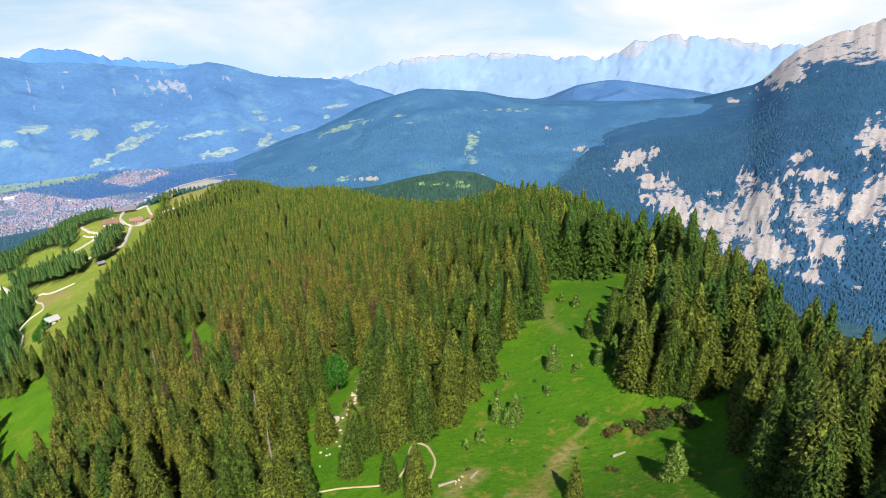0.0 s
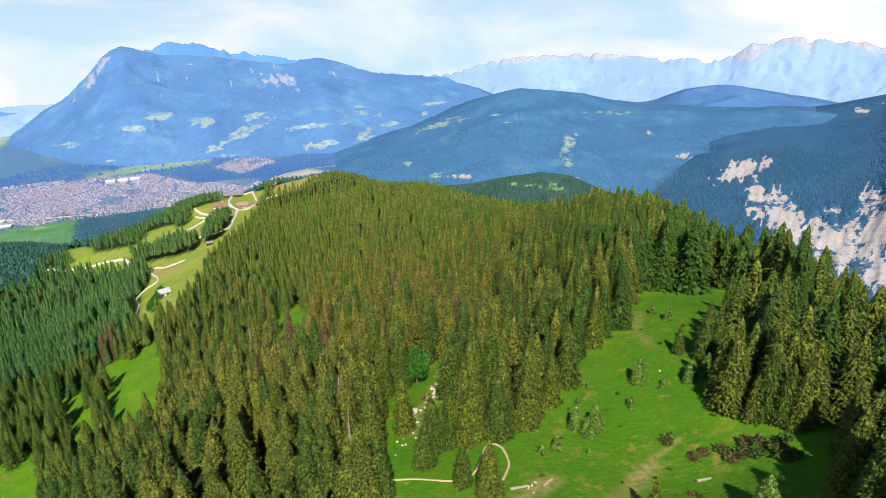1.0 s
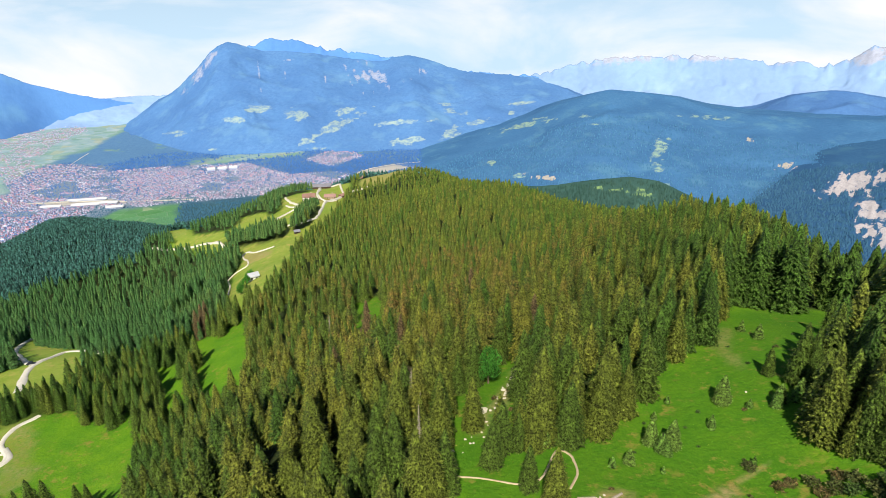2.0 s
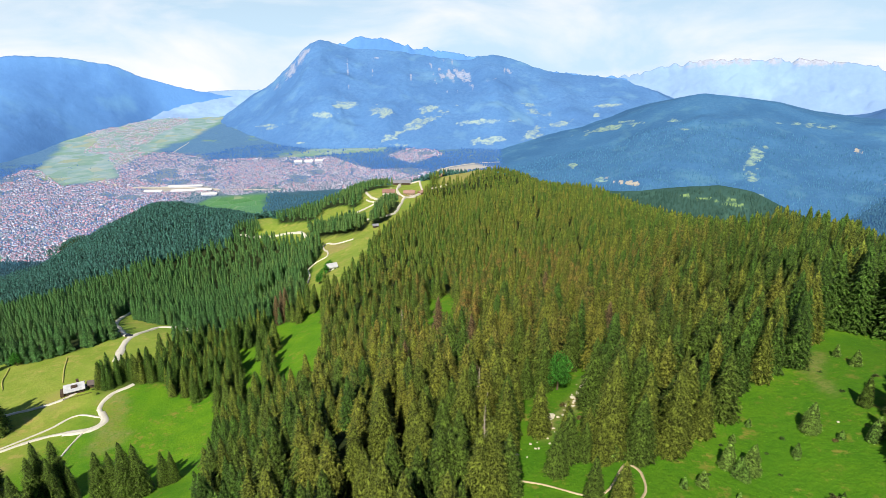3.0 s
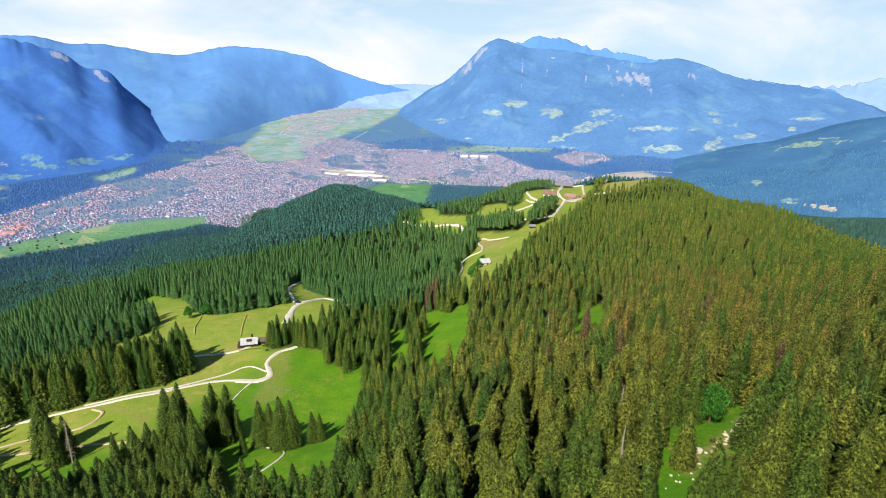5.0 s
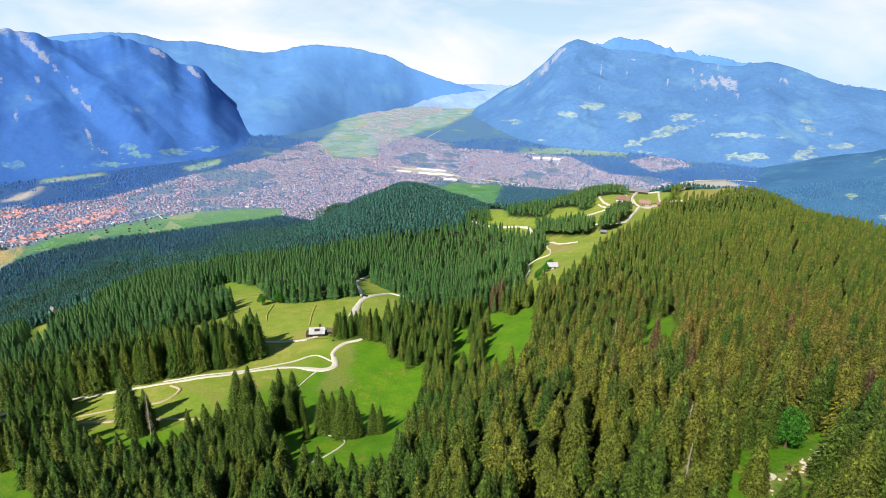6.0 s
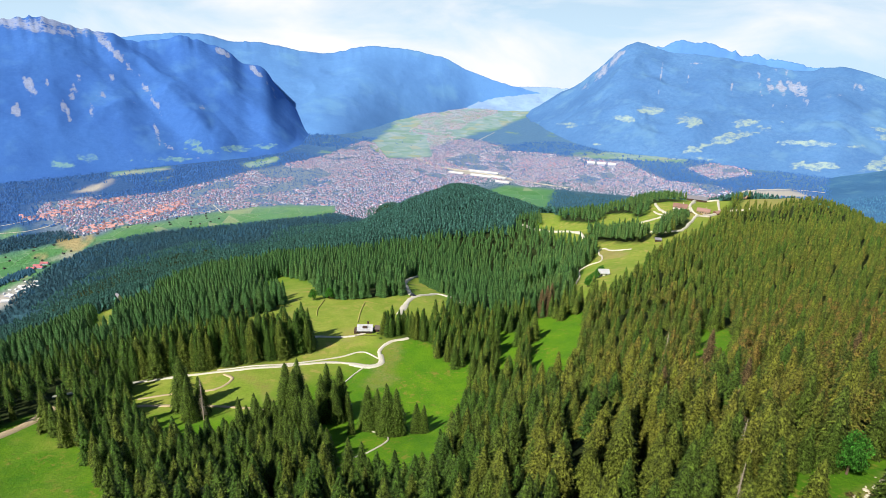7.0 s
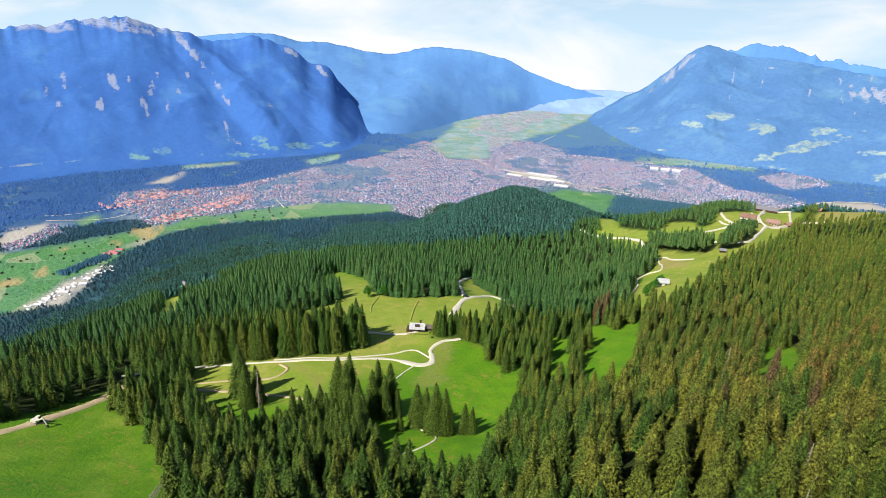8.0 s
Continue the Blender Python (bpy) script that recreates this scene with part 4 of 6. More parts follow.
def ribbon(name, width, mat, points, lift=0.2, seed=0):
    """A road laid on the ground, slightly crowned, with worn uneven edges."""
    line = smooth_line(points, max(1.0, width * 0.5))
    way = np.gradient(line, axis=0)
    way /= np.linalg.norm(way, axis=1)[:, None] + 1e-9
    side = np.stack([-way[:, 1], way[:, 0]], 1)
    u = np.arange(len(line)) * 0.45
    width = width * 0.85
    wl = width / 2 * (1 + 0.5 * fbm(u, u * 0 + seed, 4, 71))
    wr = width / 2 * (1 + 0.5 * fbm(u, u * 0 + seed + 9, 4, 72))
    cols = [line + side * (wl * k)[:, None] for k in (1.0, 0.8)] + [line] + [line - side * (wr * k)[:, None] for k in (0.8, 1.0)]
    xy = np.stack(cols, 1).reshape(-1, 2)
    z = land(xy[:, 0], xy[:, 1]) + np.tile([-0.2, lift, lift * 1.15, lift, -0.2], len(line)) * (0.6 + np.hypot(xy[:, 0], xy[:, 1]) / 260 + np.maximum(0, np.hypot(xy[:, 0], xy[:, 1]) - 300) / 120)
    ob = mesh_object(name, np.column_stack([xy, z]), grid_faces(len(line), 5)[:, ::-1], [mat], None, None, True)
    label = {"gravel_road": "pale limestone gravel road across the alpine meadow", "gravel_track": "narrow pale gravel track worn into pasture",
             "footpath": "thin pale footpath trodden through grass", "dirt_road": "rutted brown dirt road beside the meadow"}[name]
    return tagged(ob, label, "road", kind="structure")


for k, (kind_of, wide, mat, pts) in enumerate(ROADS):
    ribbon(kind_of, wide, mat, pts, 0.2, k * 3)


# ---------------------------------------------------------------- trees
def tiers_of(rng, tiers, points, slim, start, sharp=0.66):
    """Drooping tiers of boughs round the stem of a tree one metre high: each a fan with a ragged rim. Its verts and triangles."""
    verts, tris = [], []
    for k in range(tiers):
        u = start + (0.955 - start) * (k + rng.uniform(-0.2, 0.2)) / tiers
        rad = slim * (1 - u) ** sharp * rng.uniform(0.88, 1.1) * (0.78 if k == 0 else 1.0)
        rise = 1.75 * (1 - start) / tiers + 0.32 * rad
        off, b = rng.uniform(0, 6.283), len(verts)
        verts.append((rng.normal(0, 0.004), rng.normal(0, 0.004), min(1.0, u + rise)))
        for j in range(points):
            a = off + 6.283 * (j + rng.uniform(-0.25, 0.25)) / points
            q = rad * (rng.uniform(0.62, 0.82) if j % 2 else rng.uniform(0.92, 1.16))
            verts.append((math.cos(a) * q, math.sin(a) * q, u - 0.22 * q * rng.uniform(0.6, 1.4) + (0.25 * rise if j % 2 else 0)))
        tris += [(b, b + 1 + j, b + 1 + (j + 1) % points) for j in range(points)]
    return verts, tris


def spruce_crown(rng, tiers, points, slim=0.17, start=0.04):
    """Verts, triangles of a spruce crown one metre high, as seen from afar."""
    verts, tris = tiers_of(rng, tiers, points, slim, start)
    return np.array(verts), np.array(tris)


def feathered_crown(rng, count, spray, slim=0.18, start=0.04, whorls=13, points=14):
    """Verts, triangles of a spruce crown one metre high: tiers of boughs, bristling with small drooping sprays.
    spray: length of a spray."""
    verts, tris = tiers_of(rng, whorls, points, slim * 0.93, start)
    u = 1 - (1 - start) * np.sqrt(rng.random(count))
    level = np.floor(u * whorls)
    u = np.clip((level + 0.5 + rng.normal(0, 0.24, count)) / whorls, start, 0.975)
    a = rng.uniform(0, 6.2832, count)
    sector = np.floor(a / 6.2832 * 9 + level * 0.37).astype(int) % 9
    reach = rng.uniform(0.82, 1.12, (whorls + 1, 9))[level.astype(int), sector]
    rad = slim * (1 - u) ** 0.66 * reach + 0.004
    f = rng.uniform(0.62, 0.95, count)
    long = spray * rng.uniform(0.7, 1.4, count) * np.clip(1.5 * (1 - u) + 0.35, 0.4, 1)
    yaw, pitch = a + rng.normal(0, 0.4, count), rng.uniform(-0.85, -0.05, count) + 0.8 * np.clip(u - 0.6, 0, 1)
    base = np.stack([np.cos(a) * f * rad, np.sin(a) * f * rad, u - 0.10 * f * rad], 1)
    way = np.stack([np.cos(yaw) * np.cos(pitch), np.sin(yaw) * np.cos(pitch), np.sin(pitch)], 1)
    side = np.stack([-np.sin(yaw), np.cos(yaw), rng.normal(0, 0.25, count)], 1) * (long * rng.uniform(0.22, 0.40, count))[:, None]
    b = len(verts)
    verts = np.concatenate([np.array(verts), np.stack([base - side, base + side + way * (long * 0.2)[:, None], base + way * long[:, None]], 1).reshape(-1, 3)])
    return verts, np.concatenate([np.array(tris), b + np.arange(3 * count).reshape(-1, 3)])


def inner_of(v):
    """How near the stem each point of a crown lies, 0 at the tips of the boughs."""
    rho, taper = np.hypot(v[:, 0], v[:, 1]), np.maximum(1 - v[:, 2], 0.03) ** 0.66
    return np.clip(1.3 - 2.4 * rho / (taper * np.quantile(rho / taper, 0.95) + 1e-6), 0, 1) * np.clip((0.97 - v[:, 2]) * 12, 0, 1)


def stem(sides=6, top=0.75, r=0.014):
    """A tapered trunk for a tree one metre high, its foot sunk a little."""
    verts, faces = [], []
    for z, q in ((-0.04, r * 1.25), (0.05, r), (top, r * 0.3)):
        verts += [(math.cos(6.283 * j / sides) * q, math.sin(6.283 * j / sides) * q, z) for j in range(sides)]
    for k in range(2):
        faces += [(k * sides + j, k * sides + (j + 1) % sides, (k + 1) * sides + (j + 1) % sides, (k + 1) * sides + j) for j in range(sides)]
    return np.array(verts), np.array(faces)


def planted(name, label, mat, kinds, x, y, size, tone, cones, rng, category="forest", parent=None):
    """Many trees as one mesh: each takes one of the kinds, turned, scaled and set on the ground."""
    z = land(x, y) - 0.3
    which = rng.integers(0, len(kinds), len(x))
    turn, fat = rng.uniform(0, 6.283, len(x)), rng.uniform(0.82, 1.2, len(x))
    vs, fs, ts, cs, ns, base = [], [], [], [], [], 0
    for k, (v, f) in enumerate(kinds):
        idx = np.nonzero(which == k)[0]
        if not len(idx):
            continue
        c, s = np.cos(turn[idx])[:, None], np.sin(turn[idx])[:, None]
        h, w = size[idx][:, None], (size * fat)[idx][:, None]
        px = (v[None, :, 0] * c - v[None, :, 1] * s) * w + x[idx][:, None]
        py = (v[None, :, 0] * s + v[None, :, 1] * c) * w + y[idx][:, None]
        pz = v[None, :, 2] * h + z[idx][:, None]
        vs.append(np.stack([px, py, pz], -1).reshape(-1, 3))
        fs.append((f[None] + (np.arange(len(idx)) * len(v))[:, None, None] + base).reshape(-1, 3))
        ts.append(np.repeat(tone[idx], len(v)))
        cs.append(np.repeat(cones[idx], len(v)))
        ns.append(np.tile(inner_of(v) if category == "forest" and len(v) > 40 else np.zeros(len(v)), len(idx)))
        base += len(idx) * len(v)
    if not vs:
        return None
    ob = mesh_object(name, np.concatenate(vs), np.concatenate(fs), [mat], {"tone": np.concatenate(ts), "cones": np.concatenate(cs), "inner": np.concatenate(ns)})
    return tagged(ob, label, category, kind="stuff")


def scattered(spacing, x0, x1, y0, y1, rng):
    """Points on a jittered triangular grid."""
    gx, gy = np.meshgrid(np.arange(float(x0), x1, spacing), np.arange(float(y0), y1, spacing * 0.87))
    gx[1::2] += spacing / 2
    gx, gy = gx.ravel(), gy.ravel()
    return gx + rng.uniform(-0.42, 0.42, gx.shape) * spacing, gy + rng.uniform(-0.42, 0.42, gy.shape) * spacing


def clear_of(x, y):
    """Which places bear forest: outside meadows, roads and the valley floor."""
    ok = np.ones(len(x), bool)
    for poly in LUSH + DRY:
        ok &= ~inside(poly, x, y)
    for poly in [TREE_ROW] + TREE_CLUMPS:
        ok |= inside(poly, x, y)
    for _, wide, _, pts in ROADS:
        px, py = np.array(pts).T
        near = (x > px.min() - 12) & (x < px.max() + 12) & (y > py.min() - 12) & (y < py.max() + 12)
        ok[near] &= edge_distance(pts, x[near], y[near], False) > wide / 2 + (5.0 if wide > 5.8 else 2.0)
    return ok & (land(x, y) > FLOOR + 6)


# single trees on the meadows: (x, y, height)
YOUNG_TREES = [(36, 77, 7.5), (25, 122, 7.5), (38, 156, 5), (36, 122, 5), (39, 122, 4), (10, 105, 6.5), (14, 105, 6.8), (12, 103, 5), (6, 97, 4),
               (13, 102, 4), (22, 112, 2.5), (30, 120, 2.5), (12, 96, 2), (3, 95, 3), (14, 121, 2.5), (35, 162, 4), (28, 102, 2.2), (15, 111, 3),
               (35, 120, 5), (40, 124, 5), (22, 113, 3.5), (11, 114, 2.5), (-10, 99, 6)]
NEAR_TREES = [(41, 130, 15), (44, 132, 13), (36, 134, 8), (40, 108, 10), (43, 104, 10.4), (47, 104, 12.0), (49, 99, 12.8), (52, 102, 13.6), (45, 108, 11.2),
              (49, 108, 12.0), (53, 107, 12.8), (47, 113, 9.6), (51, 113, 10.4), (-6, 82, 12), (-11, 85, 10), (20, 77, 8), (-15, 97, 9), (-20, 103, 10),
              (-17, 108, 8), (-26, 104, 13), (-19, 91, 11), (-18, 96, 12), (-15, 99, 11), (-12, 97, 10), (-34, 121, 12), (-31, 125, 13), (-14, 112, 13), (-14, 104, 12), (-33, 102, 12),
              (50, 141, 13), (49, 126, 14), (55, 161, 12), (43, 128, 12), (47, 133, 13), (53, 136, 14)]
HUT_TREES = [(-170, 96, 20), (-168, 99, 19), (-161, 99, 23), (-159, 102, 21), (-156, 109, 14), (-154, 111, 13), (-169, 88, 9), (-198, 75, 24), (-198, 80, 25),
               (-195, 77, 22), (-185, 84, 22), (-185, 92, 24), (-188, 88, 25), (-182, 88, 20), (-181, 93, 14), (-228, 43, 25), (-215, 42, 20), (-218, 47, 18),
               (-189, 59, 18), (-189, 64, 17), (-206, 58, 10), (-176, 70, 20), (-172, 74, 18), (-166, 70, 21), (-180, 76, 21), (-201, 176, 20), (-195, 182, 21)]
GROVE = [(-166, 16), (-184, 40), (-189, 62), (-170, 71), (-150, 73), (-136, 52), (-146, 26)]
LONE = YOUNG_TREES + NEAR_TREES + HUT_TREES


def build_forest():
    rng = np.random.default_rng(7)
    fine = [feathered_crown(rng, 1250, 0.036, rng.uniform(0.18, 0.225), 0.03, 19, 18) for _ in range(6)]
    mid = [feathered_crown(rng, 300, 0.050, rng.uniform(0.17, 0.215), 0.34, 12, 12) for _ in range(8)]
    low = [feathered_crown(rng, 110, 0.062, rng.uniform(0.17, 0.215), 0.38, 10, 11) for _ in range(8)]
    step = [spruce_crown(rng, 8, 9, rng.uniform(0.175, 0.215), 0.40) for _ in range(6)]
    far = [spruce_crown(rng, 6, 7, rng.uniform(0.18, 0.22), 0.3) for _ in range(5)]
    skirted = {id(mid): [feathered_crown(rng, 480, 0.048, rng.uniform(0.175, 0.22), 0.04, 16, 12) for _ in range(6)],
               id(low): [feathered_crown(rng, 180, 0.060, rng.uniform(0.175, 0.22), 0.04, 14, 11) for _ in range(6)],
               id(step): [spruce_crown(rng, 11, 9, rng.uniform(0.175, 0.22)) for _ in range(5)]}  # trees at the edge of a wood keep their low boughs
    tiny = [spruce_crown(rng, 1, 5, rng.uniform(0.34, 0.42), 0.2) for _ in range(5)]

    def kept(spacing, r0, r1, a0, a1):
        x, y = scattered(spacing, -r1, r1, -r1, r1, rng)
        r, a = np.hypot(x, y), np.degrees(np.arctan2(-x, y))
        k = (r >= r0) & (r < r1) & (a > a0) & (a < a1)
        x, y = x[k], y[k]
        k = clear_of(x, y) & (rng.random(len(x)) > 0.06)
        return x[k], y[k]

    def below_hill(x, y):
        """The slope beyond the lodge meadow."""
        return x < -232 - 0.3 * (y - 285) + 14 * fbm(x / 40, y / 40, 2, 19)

    def traits(x, y):
        """Height, tone and share of cone-laden boughs of the trees at x, y."""
        patch = fbm(x / 60, y / 60, 3, 91)
        reach = np.hypot(x, y)
        size = np.interp(reach, [90, 150, 220, 560, 900, 1400], [16.5, 18, 15.5, 16.0, 11.0, 8.0]) * (1 + 0.11 * rng.normal(size=len(x)).clip(-2, 2)) * (1 + 0.1 * patch)
        size[rng.random(len(x)) < 0.08] *= 0.65
        bearing = np.degrees(np.arctan2(-x, y))
        size *= 1 + 0.62 * np.interp(bearing, [-45, -32, -22, -12, -7], [0.2, 0.4, 0.75, 1, 0]) * np.interp(reach, [110, 175, 190, 235, 300], [0, 0.3, 1, 1, 0.2])  # taller trees here, sized so the ridge skyline fits the camera's view
        size[inside(TREE_ROW, x, y)] *= 1.3
        size[inside(TREE_CLUMPS[0], x, y)] *= 0.8
        tone = np.clip(0.45 + 0.4 * patch + 0.42 * rng.normal(size=len(x)), 0, 1)
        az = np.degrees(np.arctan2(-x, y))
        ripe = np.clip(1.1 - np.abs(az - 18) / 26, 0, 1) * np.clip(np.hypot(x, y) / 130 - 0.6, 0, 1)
        # darker towards both sides by bearing: shade put into the needle tone
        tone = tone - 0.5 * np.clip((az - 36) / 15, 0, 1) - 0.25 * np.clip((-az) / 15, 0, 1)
        return size, np.clip(tone, 0, 1), np.clip(ripe * rng.uniform(-0.5, 1.3, len(x)), 0, 1)

    # the nearest trees, each a thing of its own
    x, y = kept(5.7, 40, 560, -52, 110)
    rx, ry = scattered(4.2, -300, -190, 20, 200, rng)
    k = (inside(TREE_ROW, rx, ry) | inside(TREE_CLUMPS[0], rx, ry)) & clear_of(rx, ry)
    x, y = np.append(x, rx[k]), np.append(y, ry[k])
    for poly in TREE_CLUMPS[1:]:
        px, py = np.array(poly, float).T
        rx, ry = scattered(4.4, px.min(), px.max(), py.min(), py.max(), rng)
        k = inside(poly, rx, ry) & clear_of(rx, ry)
        x, y = np.append(x, rx[k]), np.append(y, ry[k])
    r = np.hypot(x, y)
    order = np.argsort(r + np.where((x > -60) & (x < 75), 0, 30))
    single = np.zeros(len(x), bool)
    single[order[:240]] = True
    size, tone, cones = traits(x, y)
    models = []
    for v, f in fine:
        for tone_of, cone_of in ((0.2, 0.0), (0.62, 0.0), (0.9, 0.10)):
            ob = new("spruce_tree")
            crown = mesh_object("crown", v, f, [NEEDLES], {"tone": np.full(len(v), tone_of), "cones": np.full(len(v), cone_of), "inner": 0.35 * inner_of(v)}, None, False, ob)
            sv, sf = stem()
            mesh_object("trunk", sv, sf, [BARK], None, None, True, ob)
            tagged(crown, "layered drooping dark green boughs")
            tagged(ob, "tall green spruce tree with drooping boughs", "tree", "spruces on the near slope")
            models.append(ob)
    gx, gy = scattered(6.2, -192, -134, 14, 76, rng)
    grove = [(p, q, rng.uniform(15, 19), False) for p, q in zip(gx, gy) if inside(GROVE, np.array([p]), np.array([q]))[0]]
    spots = grove + [(x[k], y[k], size[k], cones[k] > 0.2) for k in np.nonzero(single)[0]] + [(a, b, h, False) for a, b, h in LONE]  # young and lone trees on the grass
    used = set()
    for px, py, h, ripe in spots:
        # crowns past this bearing get the darkest tone, standing for shade
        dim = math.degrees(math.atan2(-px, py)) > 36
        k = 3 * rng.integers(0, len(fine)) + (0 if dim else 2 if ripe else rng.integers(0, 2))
        m = Matrix.LocRotScale((px, py, land(px, py)[0] - 0.25), Euler((0, 0, rng.uniform(0, 6.28))), (h * (1.4 if h < 7.8 else 1.0) * rng.uniform(0.9, 1.15), h * (1.4 if h < 7.8 else 1.0) * rng.uniform(0.9, 1.15), h * (0.95 if h < 7.8 else 1.0)))
        ob = models[k] if k not in used else copy_thing(models[k], Matrix())
        used.add(k)
        ob.matrix_basis = m
        if h < 7.8:
            for child in ob.children:
                if child.name.startswith("crown"):
                    child.data = child.data.copy()
                    child.data.materials[0] = YOUNG_NEEDLES
            tagged(ob, "small bushy young spruce on the grass", group="young spruces on the meadow")
    for k, ob in enumerate(models):
        if k not in used:
            for child in list(ob.children):
                bpy.data.objects.remove(child)
            bpy.data.objects.remove(ob)
    rest = ~single
    az = np.degrees(np.arctan2(-x, y))
    gap = np.full(len(x), 1e9)
    for poly in LUSH + DRY:
        gap = np.minimum(gap, edge_distance(poly, x, y))
    edge = (gap < 9) | inside(TREE_ROW, x, y) | inside(TREE_CLUMPS[0], x, y)
    lee = (az < -18) & (r > 215)  # beyond the ridge
    shown = inside(TREE_ROW, x, y) | inside(TREE_CLUMPS[0], x, y)
    near, middle, beyond = rest & ((r < 200) | shown) & ~lee, rest & (r >= 200) & (r < 320) & ~lee & ~shown, rest & (r >= 320) & ~lee & ~shown
    planted("spruce_forest", "spruce forest falling away behind the ridge", NEEDLES, far, x[rest & lee], y[rest & lee], size[rest & lee], tone[rest & lee], cones[rest & lee], rng)
    for pick, kinds, label in ((near, mid, "dense spruce forest with olive and brown cone-laden tops"), (middle, low, "dense dark spruce forest covering the hill"),
                               (beyond, step, "close spruce forest running up to the crest")):
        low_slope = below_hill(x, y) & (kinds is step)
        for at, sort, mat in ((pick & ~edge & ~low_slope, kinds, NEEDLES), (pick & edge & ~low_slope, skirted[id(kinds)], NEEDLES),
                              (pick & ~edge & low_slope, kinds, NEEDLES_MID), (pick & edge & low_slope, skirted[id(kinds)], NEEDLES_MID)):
            # farther hill trees toned down, dimmed by colour instead of light
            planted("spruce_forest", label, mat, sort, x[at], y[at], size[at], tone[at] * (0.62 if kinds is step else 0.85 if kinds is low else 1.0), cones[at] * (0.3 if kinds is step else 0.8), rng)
    def limit(x, y):
        """How far out the wood counts as the near slope."""
        return np.interp(np.degrees(np.arctan2(-x, y)), [34, 60], [840, 640]) + 110 * fbm(x / 90, y / 90, 3, 87)

    x, y = kept(6.8, 560, 900, -14, 110)
    k = np.hypot(x, y) < limit(x, y)
    x, y = x[k], y[k]
    size, tone, cones = traits(x, y)
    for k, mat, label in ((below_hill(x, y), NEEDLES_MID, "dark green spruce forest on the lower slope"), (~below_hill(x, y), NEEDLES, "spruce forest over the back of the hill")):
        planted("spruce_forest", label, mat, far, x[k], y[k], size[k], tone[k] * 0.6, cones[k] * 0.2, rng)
    x, y = kept(5.8, 560, 1900, -14, 112)
    r = np.hypot(x, y)
    k = (r > limit(x, y)) & ((r < 1350) | (np.degrees(np.arctan2(-x, y)) > 33)) & (rng.random(len(x)) < np.interp(r, [950, 1450], [1, 0.8]))
    x, y = x[k], y[k]
    size, tone, cones = traits(x, y)
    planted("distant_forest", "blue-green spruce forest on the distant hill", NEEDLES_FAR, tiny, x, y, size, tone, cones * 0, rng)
    x, y = scattered(7.0, -1950, -900, -420, 1000, rng)  # woods on the near valley floor
    k = (np.hypot(x, y) > 1100) & (np.hypot(x, y) < 1950) & (land(x, y) <= FLOOR + 6) & (fbm(x / 170, y / 170, 4, 77) > -0.55)
    for poly in FIELDS + PITS + [TOWN] + VILLAGES:
        k &= ~inside(poly, x, y)
    x, y = x[k], y[k]
    size, tone, cones = traits(x, y)
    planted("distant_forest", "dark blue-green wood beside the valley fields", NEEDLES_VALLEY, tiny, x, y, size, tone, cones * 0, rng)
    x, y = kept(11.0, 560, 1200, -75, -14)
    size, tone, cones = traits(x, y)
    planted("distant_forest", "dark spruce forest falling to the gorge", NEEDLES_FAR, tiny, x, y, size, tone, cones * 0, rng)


build_forest()

# ---------------------------------------------------------------- far woods on slopes and in the valley
def far_wood_material(name, green, light):
    mat, nt, bsdf = material(name, 0.95)
    bsdf.inputs["Specular IOR Level"].default_value = 0.05
    col = mixed(nt, attr_of(nt, "tone"), green, light)
    col = mixed(nt, maths(nt, "MULTIPLY", island_of(nt), 0.5), col, tuple(c * 0.7 for c in green))
    nt.links.new(col, bsdf.inputs["Base Color"])
    return mat


def raise_trees(name, label, mat, x, y, z, size, rng, kinds):
    """Trees as one mesh on a surface whose heights are given."""
    vs, fs, ts, base = [], [], [], 0
    which = rng.integers(0, len(kinds), len(x))
    tone = np.clip(0.5 + 0.5 * fbm(x / 120, y / 120, 3, 95) + 0.3 * rng.normal(size=len(x)), 0, 1)
    for k, (v, f) in enumerate(kinds):
        idx = np.nonzero(which == k)[0]
        p = v[None] * size[idx][:, None, None] + np.stack([x, y, z], -1)[idx][:, None]
        vs.append(p.reshape(-1, 3))
        fs.append((f[None] + (np.arange(len(idx)) * len(v))[:, None, None] + base).reshape(-1, 3))
        ts.append(np.repeat(tone[idx], len(v)))
        base += p.shape[0] * p.shape[1]
    ob = mesh_object(name, np.concatenate(vs), np.concatenate(fs), [mat], {"tone": np.concatenate(ts)})
    return tagged(ob, label, "forest", kind="stuff")


